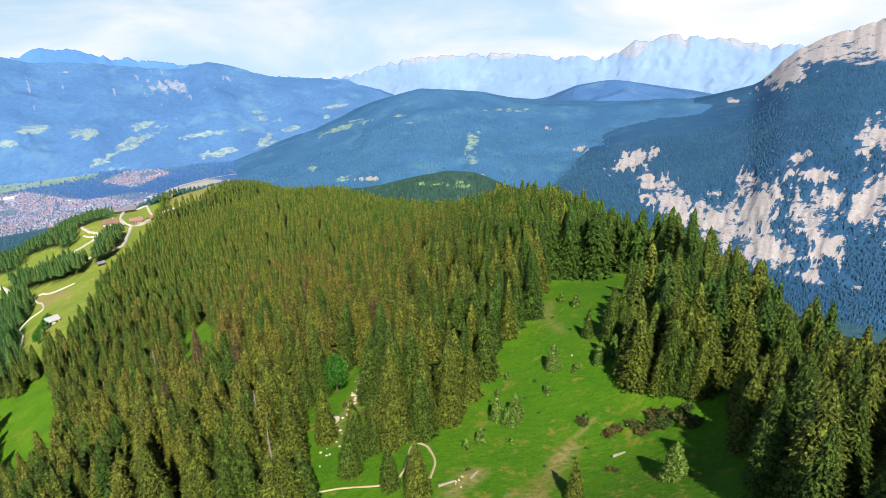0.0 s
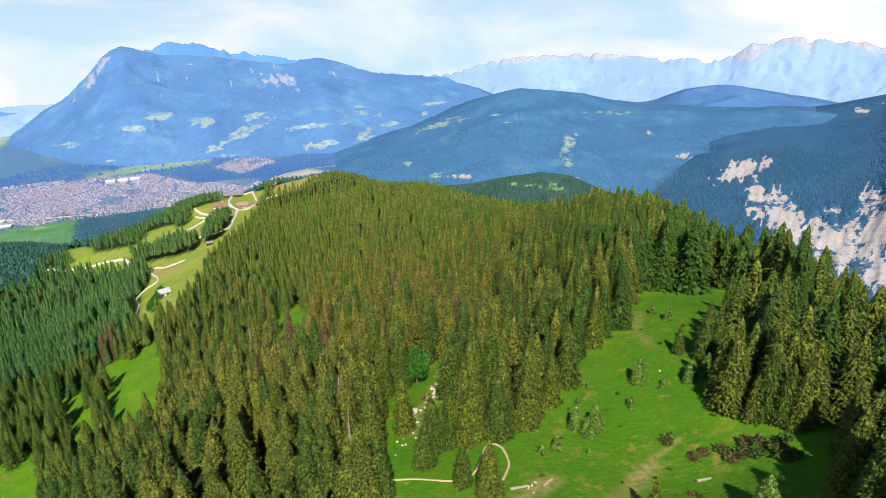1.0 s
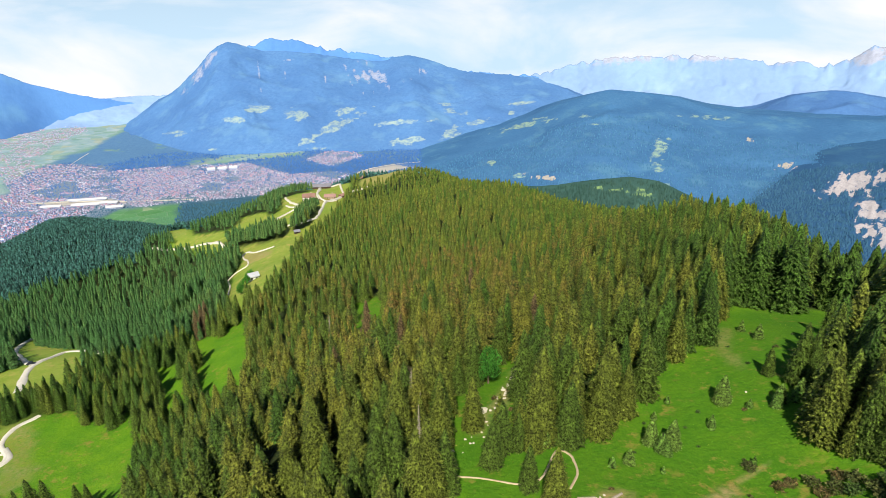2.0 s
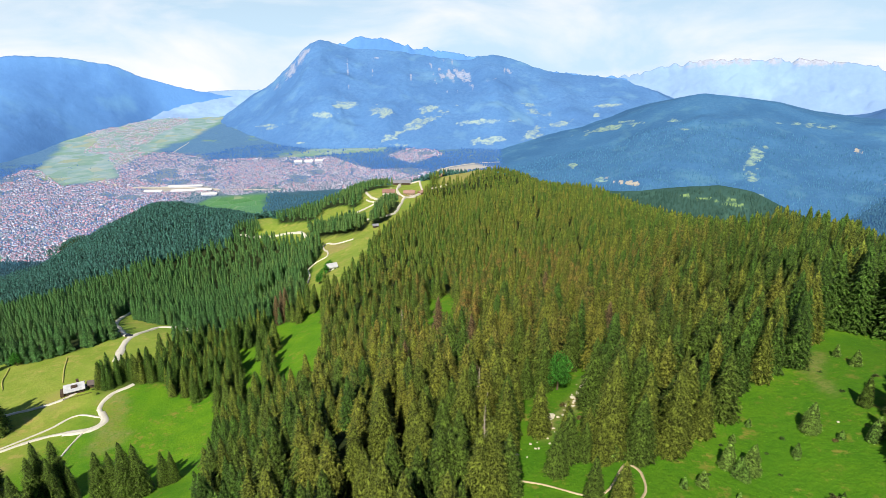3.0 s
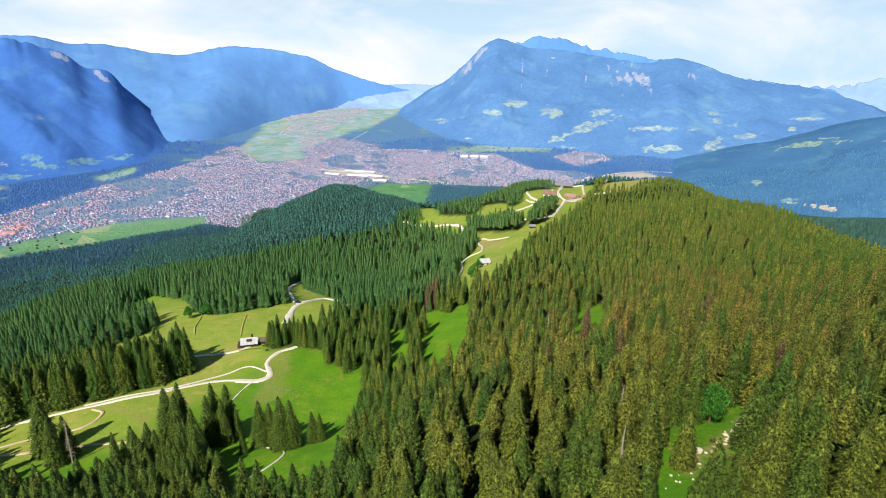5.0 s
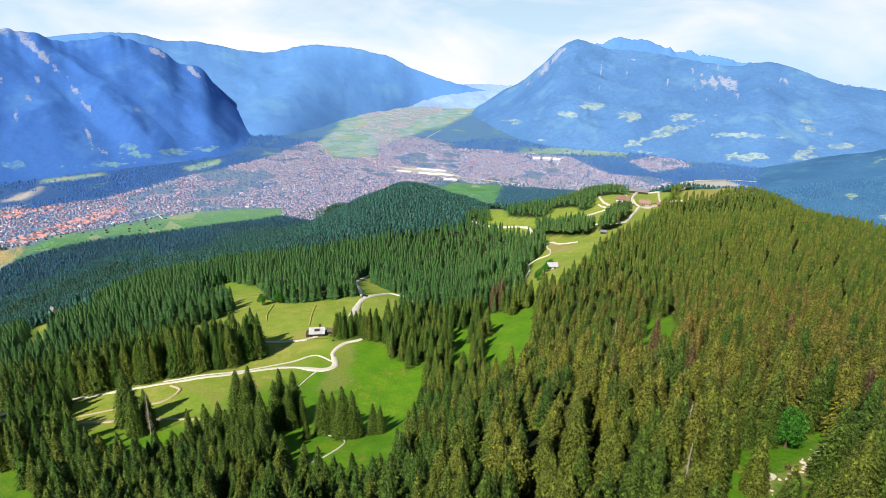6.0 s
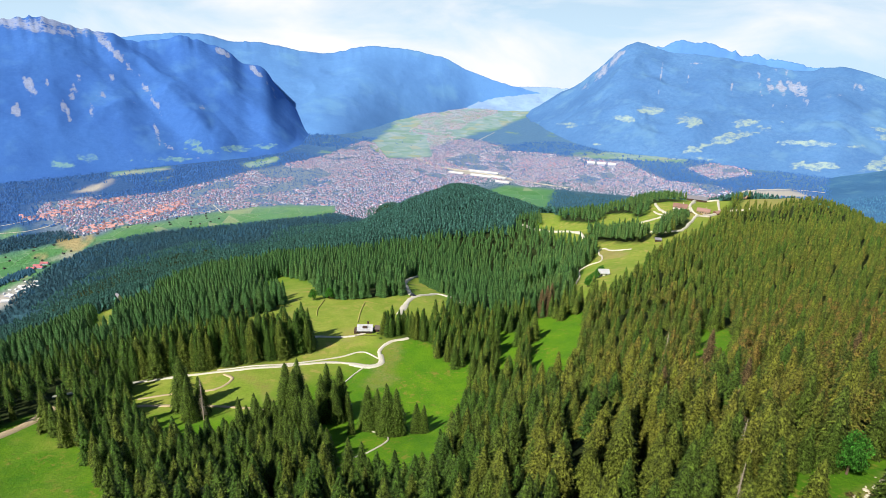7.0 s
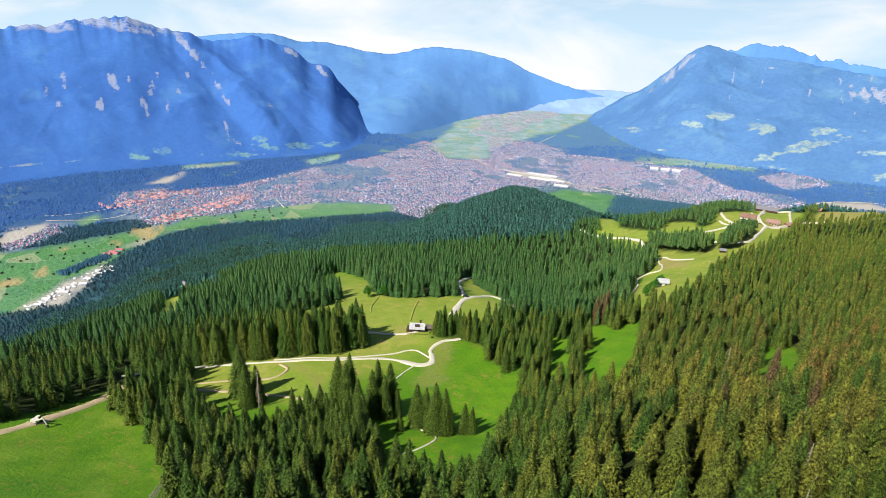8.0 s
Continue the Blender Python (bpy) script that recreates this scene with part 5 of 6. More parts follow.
def build_far_woods():
    rng = np.random.default_rng(17)
    tiny = [spruce_crown(rng, 1, 5, rng.uniform(0.3, 0.4)) for _ in range(4)]
    # tree colours turn bluer with distance, haze included
    gorge = far_wood_material("hazed_gorge_spruce", (0.048, 0.138, 0.235), (0.078, 0.188, 0.295))
    hills = far_wood_material("hazed_hill_spruce", (0.070, 0.205, 0.36), (0.105, 0.265, 0.42))
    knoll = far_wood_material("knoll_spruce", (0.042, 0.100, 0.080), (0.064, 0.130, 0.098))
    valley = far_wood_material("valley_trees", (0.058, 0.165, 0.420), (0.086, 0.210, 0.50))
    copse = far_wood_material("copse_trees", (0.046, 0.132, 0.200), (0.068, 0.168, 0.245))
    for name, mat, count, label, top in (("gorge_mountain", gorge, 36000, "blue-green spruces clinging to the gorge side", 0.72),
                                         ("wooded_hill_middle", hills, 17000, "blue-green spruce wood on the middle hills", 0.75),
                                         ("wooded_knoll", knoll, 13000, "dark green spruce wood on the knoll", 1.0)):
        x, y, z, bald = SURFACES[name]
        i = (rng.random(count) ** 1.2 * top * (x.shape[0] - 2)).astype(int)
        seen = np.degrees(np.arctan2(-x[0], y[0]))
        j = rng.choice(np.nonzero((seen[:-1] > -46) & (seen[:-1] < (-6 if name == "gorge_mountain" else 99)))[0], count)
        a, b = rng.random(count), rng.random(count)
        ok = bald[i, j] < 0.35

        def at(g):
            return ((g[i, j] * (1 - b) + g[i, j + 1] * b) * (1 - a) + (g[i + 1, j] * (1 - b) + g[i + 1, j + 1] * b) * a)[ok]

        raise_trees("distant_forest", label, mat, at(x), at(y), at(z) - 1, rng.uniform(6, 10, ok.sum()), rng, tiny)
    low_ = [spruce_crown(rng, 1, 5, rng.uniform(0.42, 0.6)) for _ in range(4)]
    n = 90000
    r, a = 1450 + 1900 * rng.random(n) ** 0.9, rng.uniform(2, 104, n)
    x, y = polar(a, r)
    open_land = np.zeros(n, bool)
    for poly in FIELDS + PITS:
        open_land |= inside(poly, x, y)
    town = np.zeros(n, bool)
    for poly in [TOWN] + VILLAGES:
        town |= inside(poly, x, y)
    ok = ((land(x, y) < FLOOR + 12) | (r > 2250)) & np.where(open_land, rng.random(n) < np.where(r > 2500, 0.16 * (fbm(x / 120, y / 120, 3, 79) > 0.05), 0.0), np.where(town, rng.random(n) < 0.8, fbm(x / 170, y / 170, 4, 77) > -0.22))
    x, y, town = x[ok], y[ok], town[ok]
    # beyond this range the trees take the bluer colour with haze in it
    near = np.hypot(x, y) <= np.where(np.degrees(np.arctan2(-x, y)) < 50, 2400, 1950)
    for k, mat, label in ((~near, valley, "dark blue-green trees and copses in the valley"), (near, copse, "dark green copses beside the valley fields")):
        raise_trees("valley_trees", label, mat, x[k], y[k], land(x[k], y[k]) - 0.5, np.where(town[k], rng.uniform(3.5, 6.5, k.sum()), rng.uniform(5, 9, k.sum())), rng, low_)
    n = 520  # belt of trees between the gravel works and the fields
    f, off = rng.random(n), rng.normal(0, 8, n)
    x, y = np.interp(f, [0, 0.4, 1], [-1560, -1604, -1640]) + off, np.interp(f, [0, 0.4, 1], [-85, -30, 20]) + off * 0.4
    raise_trees("valley_trees", "belt of dark trees beside the gravel works", copse, x, y, land(x, y) - 0.5, rng.uniform(6, 10, n), rng, low_)


build_far_woods()


# ---------------------------------------------------------------- the town
def roof_material():
    mat, nt, bsdf = material("hazed_clay_and_slate_roofs", 0.9)
    pick = island_of(nt)
    # mauve and blue-grey tiles: valley haze put into the roof colours
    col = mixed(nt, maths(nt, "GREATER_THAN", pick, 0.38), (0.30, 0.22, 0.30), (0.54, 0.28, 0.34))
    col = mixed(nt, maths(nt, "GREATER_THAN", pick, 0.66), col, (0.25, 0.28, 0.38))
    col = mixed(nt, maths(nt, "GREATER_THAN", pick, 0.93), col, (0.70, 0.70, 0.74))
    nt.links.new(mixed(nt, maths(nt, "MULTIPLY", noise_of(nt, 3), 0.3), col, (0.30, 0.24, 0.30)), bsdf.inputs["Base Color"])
    return mat


HOUSE_V = np.array([(-1, -1, 0), (1, -1, 0), (1, 1, 0), (-1, 1, 0), (-1, -1, 1), (1, -1, 1), (1, 1, 1), (-1, 1, 1), (-1, 0, 1.62), (1, 0, 1.62),
                    (-1.12, -1.2, 0.92), (1.12, -1.2, 0.92), (1.12, 0, 1.72), (-1.12, 0, 1.72), (1.12, 1.2, 0.92), (-1.12, 1.2, 0.92)], float)
HOUSE_F = np.array([(0, 1, 5), (0, 5, 4), (1, 2, 6), (1, 6, 5), (2, 3, 7), (2, 7, 6), (3, 0, 4), (3, 4, 7), (4, 8, 7), (5, 6, 9),
                    (10, 11, 12), (10, 12, 13), (13, 12, 14), (13, 14, 15)])


def houses(name, label, mats, x, y, turn, length, width, height):
    c, s = np.cos(turn)[:, None], np.sin(turn)[:, None]
    u, v = HOUSE_V[None, :, 0] * length[:, None], HOUSE_V[None, :, 1] * width[:, None]
    z = (land(x, y) - 0.4)[:, None] + HOUSE_V[None, :, 2] * height[:, None]
    p = np.stack([u * c - v * s + x[:, None], u * s + v * c + y[:, None], z], -1).reshape(-1, 3)
    f = (HOUSE_F[None] + (np.arange(len(x)) * 16)[:, None, None]).reshape(-1, 3)
    ob = mesh_object(name, p, f, mats, None, np.tile([0] * 10 + [1] * 4, len(x)))
    return tagged(ob, label, "town", kind="stuff")


def build_town():
    rng = np.random.default_rng(5)
    # bluish white: the haze before the town is in the wall colour
    white = plain("hazed_white_walls", (0.52, 0.55, 0.68), (0.42, 0.45, 0.56), 6.0, 0.9)
    roofs = roof_material()
    x, y = scattered(10.8, -3800, -900, -260, 3300, rng)
    r = np.hypot(x, y)
    ok = np.zeros(len(x), bool)
    for poly in [TOWN] + VILLAGES:
        ok |= inside(poly, x, y)
    for poly in FIELDS[:4] + PITS[:4]:
        ok &= ~inside(poly, x, y) | inside(VILLAGES[0], x, y) | inside(VILLAGES[1], x, y)
    ok &= ~inside(PITS[5], x, y) & ((land(x, y) < FLOOR + 14) | (r > 2250)) & (rng.random(len(x)) < np.where(r > 2900, 0.5, 0.86)) & (fbm(x / 130, y / 130, 3, 41) > -0.30) & (np.abs(fbm(x / 210, y / 210, 2, 47)) > 0.035)
    x, y = x[ok], y[ok]
    n = len(x)
    turn = 0.6 + 0.5 * fbm(x / 300, y / 300, 2, 43) + rng.choice([0, 1.571], n) + rng.normal(0, 0.1, n)
    big = np.where(rng.random(n) < 0.1, rng.uniform(1.3, 2.3, n), 1.0)
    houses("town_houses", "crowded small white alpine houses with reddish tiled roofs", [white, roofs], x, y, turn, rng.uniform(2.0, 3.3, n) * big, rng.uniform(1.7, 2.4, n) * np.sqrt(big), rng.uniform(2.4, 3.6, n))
    # the new quarter beside the fields: larger houses under orange roofs, in rows along its streets
    orange = plain("fresh_orange_roof_tiles", (0.64, 0.33, 0.29), (0.54, 0.25, 0.24), 4.0, 0.85)
    x, y = scattered(16, -2270, -1870, 20, 500, rng)
    k = (edge_distance([(-1915, 185), (-1945, 241), (-1975, 297), (-2000, 372), (-2060, 458)], x, y, False) < 38) | ((edge_distance([(-2150, 70), (-2167, 124), (-2191, 169), (-2206, 224), (-2195, 287)], x, y, False) < 48) & (fbm(x / 60, y / 60, 3, 49) > -0.2))
    x, y = x[k], y[k]
    n = len(x)
    houses("town_houses", "pale houses with fresh orange roofs beside the fields", [white, orange], x, y, 0.9 + rng.choice([0, 1.571], n) + rng.normal(0, 0.1, n), rng.uniform(4, 7, n), rng.uniform(2.6, 3.6, n), rng.uniform(3, 4, n))
    # long halls by the railway and the white blocks at the edge of the town
    pale = plain("pale_sheet_roofs", (0.72, 0.71, 0.69), (0.58, 0.56, 0.54), 5.0, 0.7)

    def hall(px, py, rz, l, w, h, name="warehouse", label="long pale flat-gabled hall by the railway", group="halls by the railway"):
        ob = new(name)
        ob.matrix_basis = pose(px, py, land(px, py)[0] - 0.4, 0, 0, rz)
        walls = mesh_object("wall", HOUSE_V[:10] * (l, w, h), HOUSE_F[:10], [white], None, None, False, ob)
        roof = mesh_object("roof", HOUSE_V[10:] * (l, w, h) * (1, 1, 0.9), HOUSE_F[10:] - 10, [pale], None, None, False, ob)
        tagged(ob, label, "building", group)
        return walls, roof

    for k in range(3):
        hall(-1745 + k * 38, 2190 + k * 27, 35, 16, 9, 11, "apartment_block", "long white apartment block among town houses", "white blocks in the town")
    for px, py, l, w in ((-1830, 1600, 42, 16), (-1770, 1640, 30, 12), (-1880, 1655, 60, 10), (-1700, 1600, 26, 14), (-1930, 1545, 30, 12)):
        hall(px, py, 28, l, w, 6)
    for px, py, l in ((-1440, -78, 10), (-1470, -40, 8), (-1415, -110, 8), (-1500, -30, 7), (-1390, -125, 7)):
        hall(px, py, 60, l, 4.5, 3.5, "work_shed", "white shed on the gravel works", "sheds on the gravel works")
    for k in range(70):  # huts and stacks strewn over the works
        f = rng.random()
        hall(-1392 - 170 * f + rng.normal(0, 10), -128 + 150 * f + rng.normal(0, 10), rng.uniform(20, 100), rng.uniform(2, 5), rng.uniform(1.5, 3), rng.uniform(1.5, 3), "work_shed", "white shed on the gravel works", "sheds on the gravel works")
    red = plain("bright_red_roof_tiles", (0.56, 0.19, 0.20), (0.42, 0.14, 0.15), 4.0, 0.85)
    for px, py, l in ((-1653, 18, 9), (-1664, 32, 8), (-1676, 48, 9), (-1648, 36, 7)):
        ob = new("farmhouse")
        ob.matrix_basis = pose(px, py, land(px, py)[0] - 0.4, 0, 0, 55)
        mesh_object("wall", HOUSE_V[:10] * (l, 4.5, 4), HOUSE_F[:10], [white], None, None, False, ob)
        mesh_object("roof", HOUSE_V[10:] * (l, 4.5, 4), HOUSE_F[10:] - 10, [red], None, None, False, ob)
        tagged(ob, "white farmhouse with a bright red tiled roof", "house", "red-roofed farmhouses")
    # dark hay huts dotted over the mown fields
    old = plain("weathered_hay_hut_boards", (0.055, 0.060, 0.055), (0.035, 0.038, 0.034), 2.0, 0.9)
    x, y = scattered(38, -2000, -1380, -310, 700, rng)
    k = inside(FIELDS[2], x, y) & (fbm(x / 150, y / 150, 2, 53) > -0.1) & (rng.random(len(x)) < 0.55)
    x, y = x[k], y[k]
    n = len(x)
    houses("hay_huts", "small dark wooden hay huts dotted over mown fields", [old, old], x, y, rng.uniform(0, 3, n), rng.uniform(2.0, 3.4, n), rng.uniform(1.6, 2.4, n), rng.uniform(2.0, 2.8, n))
    for name, wide, pts in (("railway", 16, [(-2290, 1590), (-2080, 1560), (-1880, 1640), (-1700, 1680), (-1500, 1760)]),
                            ("valley_road", 4, [(-2050, -120), (-2000, 60), (-2180, 230), (-2240, 330)]), ("valley_road", 3.5, [(-1888, 89), (-1885, 183), (-1925, 307), (-1921, 532), (-1974, 625), (-2018, 787)]), ("valley_road", 4, [(-1991, 553), (-1882, 547)]), ("valley_road", 3.5, [(-2105, -123), (-2089, -40), (-2130, 96), (-2250, 190), (-2317, 270)]),
                            ("valley_road", 8, [(-1000, 2150), (-1080, 2300), (-1000, 2480), (-820, 2620)]), ("valley_road", 4, [(-2650, 2400), (-2500, 2150), (-2300, 1900), (-2150, 1600)])):
        line = smooth_line(pts, 30)
        way = np.gradient(line, axis=0)
        way /= np.linalg.norm(way, axis=1)[:, None]
        side = np.stack([-way[:, 1], way[:, 0]], 1) * wide / 2
        xy = np.stack([line + side, line - side], 1).reshape(-1, 2)
        ob = mesh_object(name, np.column_stack([xy, land(xy[:, 0], xy[:, 1]) + 1.2]), grid_faces(len(line), 2)[:, ::-1], [GRAVEL])
        tagged(ob, "pale line of the %s through the valley" % name.replace("_", " "), "road", kind="structure")


build_town()


# ---------------------------------------------------------------- huts and lodges on the mountain
def box(bm, x0, x1, y0, y1, z0, z1):
    vs = [bm.verts.new(p) for p in ((x0, y0, z0), (x1, y0, z0), (x1, y1, z0), (x0, y1, z0), (x0, y0, z1), (x1, y0, z1), (x1, y1, z1), (x0, y1, z1))]
    for f in ((3, 2, 1, 0), (4, 5, 6, 7), (0, 1, 5, 4), (1, 2, 6, 5), (2, 3, 7, 6), (3, 0, 4, 7)):
        bm.faces.new([vs[k] for k in f])


def part(name, bm, mat, parent, label=""):
    me = bpy.data.meshes.new(name)
    bm.to_mesh(me)
    bm.free()
    me.materials.append(mat)
    ob = new(name, me)
    ob.parent = parent
    return tagged(ob, label) if label else ob


def chalet(name, label, x, y, rz, length, width, eaves, ridge, wall, roof, wood, windows=4, chimney=True, terrace=0.0, category="house", group="", dormer=False):
    """A gabled alpine building, ridge along its x: walls, thick overhanging roof slopes, windows with frames, door, chimney."""
    ob = new(name)
    ob.matrix_basis = pose(x, y, land(x, y)[0] - 0.3, 0, 0, rz)
    l, w = length / 2, width / 2
    bm = bmesh.new()
    lo = [bm.verts.new(p) for p in ((-l, -w, -2.5), (l, -w, -2.5), (l, w, -2.5), (-l, w, -2.5))]
    hi = [bm.verts.new(p) for p in ((-l, -w, eaves), (l, -w, eaves), (l, w, eaves), (-l, w, eaves))]
    ra, rb = bm.verts.new((-l, 0, ridge)), bm.verts.new((l, 0, ridge))
    for f in ((lo[0], lo[1], hi[1], hi[0]), (lo[2], lo[3], hi[3], hi[2]), (lo[1], lo[2], hi[2], rb, hi[1]), (lo[3], lo[0], hi[0], ra, hi[3]), tuple(lo[::-1])):
        bm.faces.new(f)
    part("wall", bm, wall, ob)
    pitch, over = (ridge - eaves) / w, 0.6
    for side in (-1, 1):
        bm = bmesh.new()
        pts = [(-l - over, 0, ridge + 0.1), (l + over, 0, ridge + 0.1), (l + over, side * (w + over), eaves - over * pitch + 0.1), (-l - over, side * (w + over), eaves - over * pitch + 0.1)]
        a, b = [bm.verts.new(p) for p in pts], [bm.verts.new((p[0], p[1], p[2] + 0.3)) for p in pts]
        for f in ((a[0], a[1], a[2], a[3]), (b[3], b[2], b[1], b[0])):
            bm.faces.new(f)
        for k in range(4):
            bm.faces.new((a[k], b[k], b[(k + 1) % 4], a[(k + 1) % 4]))
        bmesh.ops.recalc_face_normals(bm, faces=bm.faces)
        part("roof", bm, roof, ob)
    for side in (-1, 1):
        for k in range(windows):
            px = -l + length * (k + 0.5) / windows
            bm = bmesh.new()
            box(bm, px - 0.65, px + 0.65, side * w - 0.06, side * w + 0.06, 1.0, 2.3)
            frame_ = part("window", bm, wood, ob)
            bm = bmesh.new()
            box(bm, px - 0.5, px + 0.5, side * w - 0.09, side * w + 0.09, 1.15, 2.15)
            part("pane", bm, GLASS, frame_)
    bm = bmesh.new()
    box(bm, l - 0.05, l + 0.08, -0.6, 0.6, -0.2, 2.0)
    part("door", bm, wood, ob)
    if chimney:
        bm = bmesh.new()
        box(bm, l * 0.3, l * 0.3 + 0.9, 0.6, 1.5, eaves, ridge + 1.3)
        box(bm, l * 0.3 - 0.15, l * 0.3 + 1.05, 0.45, 1.65, ridge + 1.3, ridge + 1.5)
        part("chimney", bm, wall, ob)
    if terrace:
        bm = bmesh.new()
        box(bm, -l - 1, l + 3, -w - terrace, -w - 0.1, -2.0, 0.25)
        part("terrace", bm, PAVING, ob, "pale stone terrace")
        bm = bmesh.new()
        for k in range(9):
            px = -l - 0.9 + (length + 3.8) * k / 8
            box(bm, px - 0.06, px + 0.06, -w - terrace + 0.05, -w - terrace + 0.17, 0.25, 1.2)
        box(bm, -l - 1, l + 3, -w - terrace + 0.05, -w - terrace + 0.17, 1.1, 1.22)
        part("railing", bm, wood, ob)
    if dormer:
        bm = bmesh.new()
        box(bm, -1.3, 1.3, -w * 0.75, -w * 0.1, eaves + 0.2, ridge - 0.1)
        part("dormer", bm, wood, ob, "dark boarded dormer")
        bm = bmesh.new()
        box(bm, -l - 2.2, -l - 0.62, -w, w * 0.6, -1.0, eaves - 0.3)
        part("annex", bm, wood, ob, "low dark boarded annex")
    tagged(ob, label, category, group)
    return ob


GLASS = plain("dark_window_glass", (0.03, 0.04, 0.05), (0.02, 0.03, 0.04), 1.0, 0.12)
PAVING = plain("pale_stone_paving", (0.62, 0.58, 0.50), (0.5, 0.45, 0.38), 1.0, 0.9)
DARK_WOOD = plain("weathered_dark_wood", (0.10, 0.065, 0.045), (0.05, 0.032, 0.022), 0.5, 0.85)
RED_WOOD = plain("reddish_stained_wood", (0.30, 0.16, 0.11), (0.20, 0.10, 0.08), 0.5, 0.85)
WHITE_WALL = plain("white_render", (0.78, 0.76, 0.72), (0.64, 0.62, 0.58), 1.5, 0.9)
TIN = plain("pale_sheet_metal", (0.54, 0.54, 0.55), (0.36, 0.36, 0.37), 1.2, 0.6)
GREY_ROOF = plain("grey_slate_roof", (0.26, 0.25, 0.27), (0.16, 0.16, 0.18), 0.7, 0.7)
RED_ROOF = plain("red_tile_roof", (0.40, 0.24, 0.19), (0.28, 0.17, 0.14), 0.7, 0.85)
BROWN_ROOF = plain("brown_tile_roof", (0.30, 0.17, 0.13), (0.20, 0.11, 0.09), 0.7, 0.85)
PALE_WOOD = plain("pale_larch_boards", (0.50, 0.38, 0.26), (0.36, 0.26, 0.17), 0.5, 0.85)
PLANK_ROOF = plain("dark_shingle_roof", (0.14, 0.11, 0.10), (0.08, 0.065, 0.06), 0.6, 0.85)

chalet("mountain_hut", "mountain hut with a pale metal roof and dark walls", -261, 147, 54, 7.6, 6.0, 2.4, 4.3, DARK_WOOD, TIN, DARK_WOOD, terrace=3.5, dormer=True)
chalet("lean_to", "small dark wooden shed beside the mountain hut", -257, 154, 40, 4.5, 3.6, 2.3, 3.3, DARK_WOOD, PLANK_ROOF, DARK_WOOD, 1, False, category="shed")
chalet("barn", "white barn with a pale metal roof at the forest edge", -251, 343, 52, 7, 5, 3.2, 5.2, WHITE_WALL, TIN, DARK_WOOD, 2, False, category="barn")
chalet("mountain_inn", "large white mountain inn with a brown tiled roof", -364, 628, 25, 15, 10, 4.5, 8.0, WHITE_WALL, BROWN_ROOF, RED_WOOD, 6, terrace=6.0)
chalet("wooden_lodge", "pale wooden lodge with a red tiled roof", -350, 656, 20, 14, 8, 3.4, 5.8, PALE_WOOD, RED_ROOF, DARK_WOOD, 5, terrace=5.0)
chalet("store_shed", "small reddish shed on the lodge forecourt", -343, 676, 75, 9, 6, 3, 5, RED_WOOD, RED_ROOF, DARK_WOOD, 2, False, category="shed")
chalet("cable_car_station", "long dark cable car station with a grey roof", -408, 742, 25, 25, 12, 6, 9, DARK_WOOD, GREY_ROOF, DARK_WOOD, 8, False, category="building")
chalet("forest_cabin", "reddish cabin half hidden among spruces", -376, 800, 10, 11, 7, 3.5, 6, RED_WOOD, RED_ROOF, DARK_WOOD, 3, category="cabin")
chalet("hay_shed", "small grey hay shed beside the spruces", -295, 480, 40, 5, 4, 2.4, 3.6, DARK_WOOD, GREY_ROOF, DARK_WOOD, 1, False, category="shed")
chalet("tower_cabin", "white cabin with a steep roof among dark spruces", -646, 74, 20, 5, 5, 9, 14, WHITE_WALL, GREY_ROOF, DARK_WOOD, 1, False, category="cabin")

# ---------------------------------------------------------------- shrubs, grass and rocks
def leaf_clump(rng, count, leaf, squat=0.7, stemmy=False):
    """A shrub or broadleaf crown about one metre across: many small leaf sprays round a loose body."""
    d = rng.normal(size=(count, 3))
    d /= np.linalg.norm(d, axis=1)[:, None]
    d[:, 2] = np.abs(d[:, 2]) if not stemmy else d[:, 2]
    lumps = 0.75 + 0.25 * np.sin(d[:, 0] * 5 + 1) * np.sin(d[:, 1] * 6 + 2)
    c = d * (rng.uniform(0.55, 1.0, count) * lumps * 0.5)[:, None] * (1, 1, squat * 2 if not stemmy else 1.1)
    a, b = rng.normal(size=(count, 3)), rng.normal(size=(count, 3)) * 0.7 + d * 0.6
    a /= np.linalg.norm(a, axis=1)[:, None]
    b /= np.linalg.norm(b, axis=1)[:, None]
    s = (leaf * rng.uniform(0.6, 1.4, count))[:, None]
    v = np.stack([c - a * s * 0.6, c + a * s * 0.6, c + b * s], 1).reshape(-1, 3)
    return v, np.arange(count * 3).reshape(-1, 3)


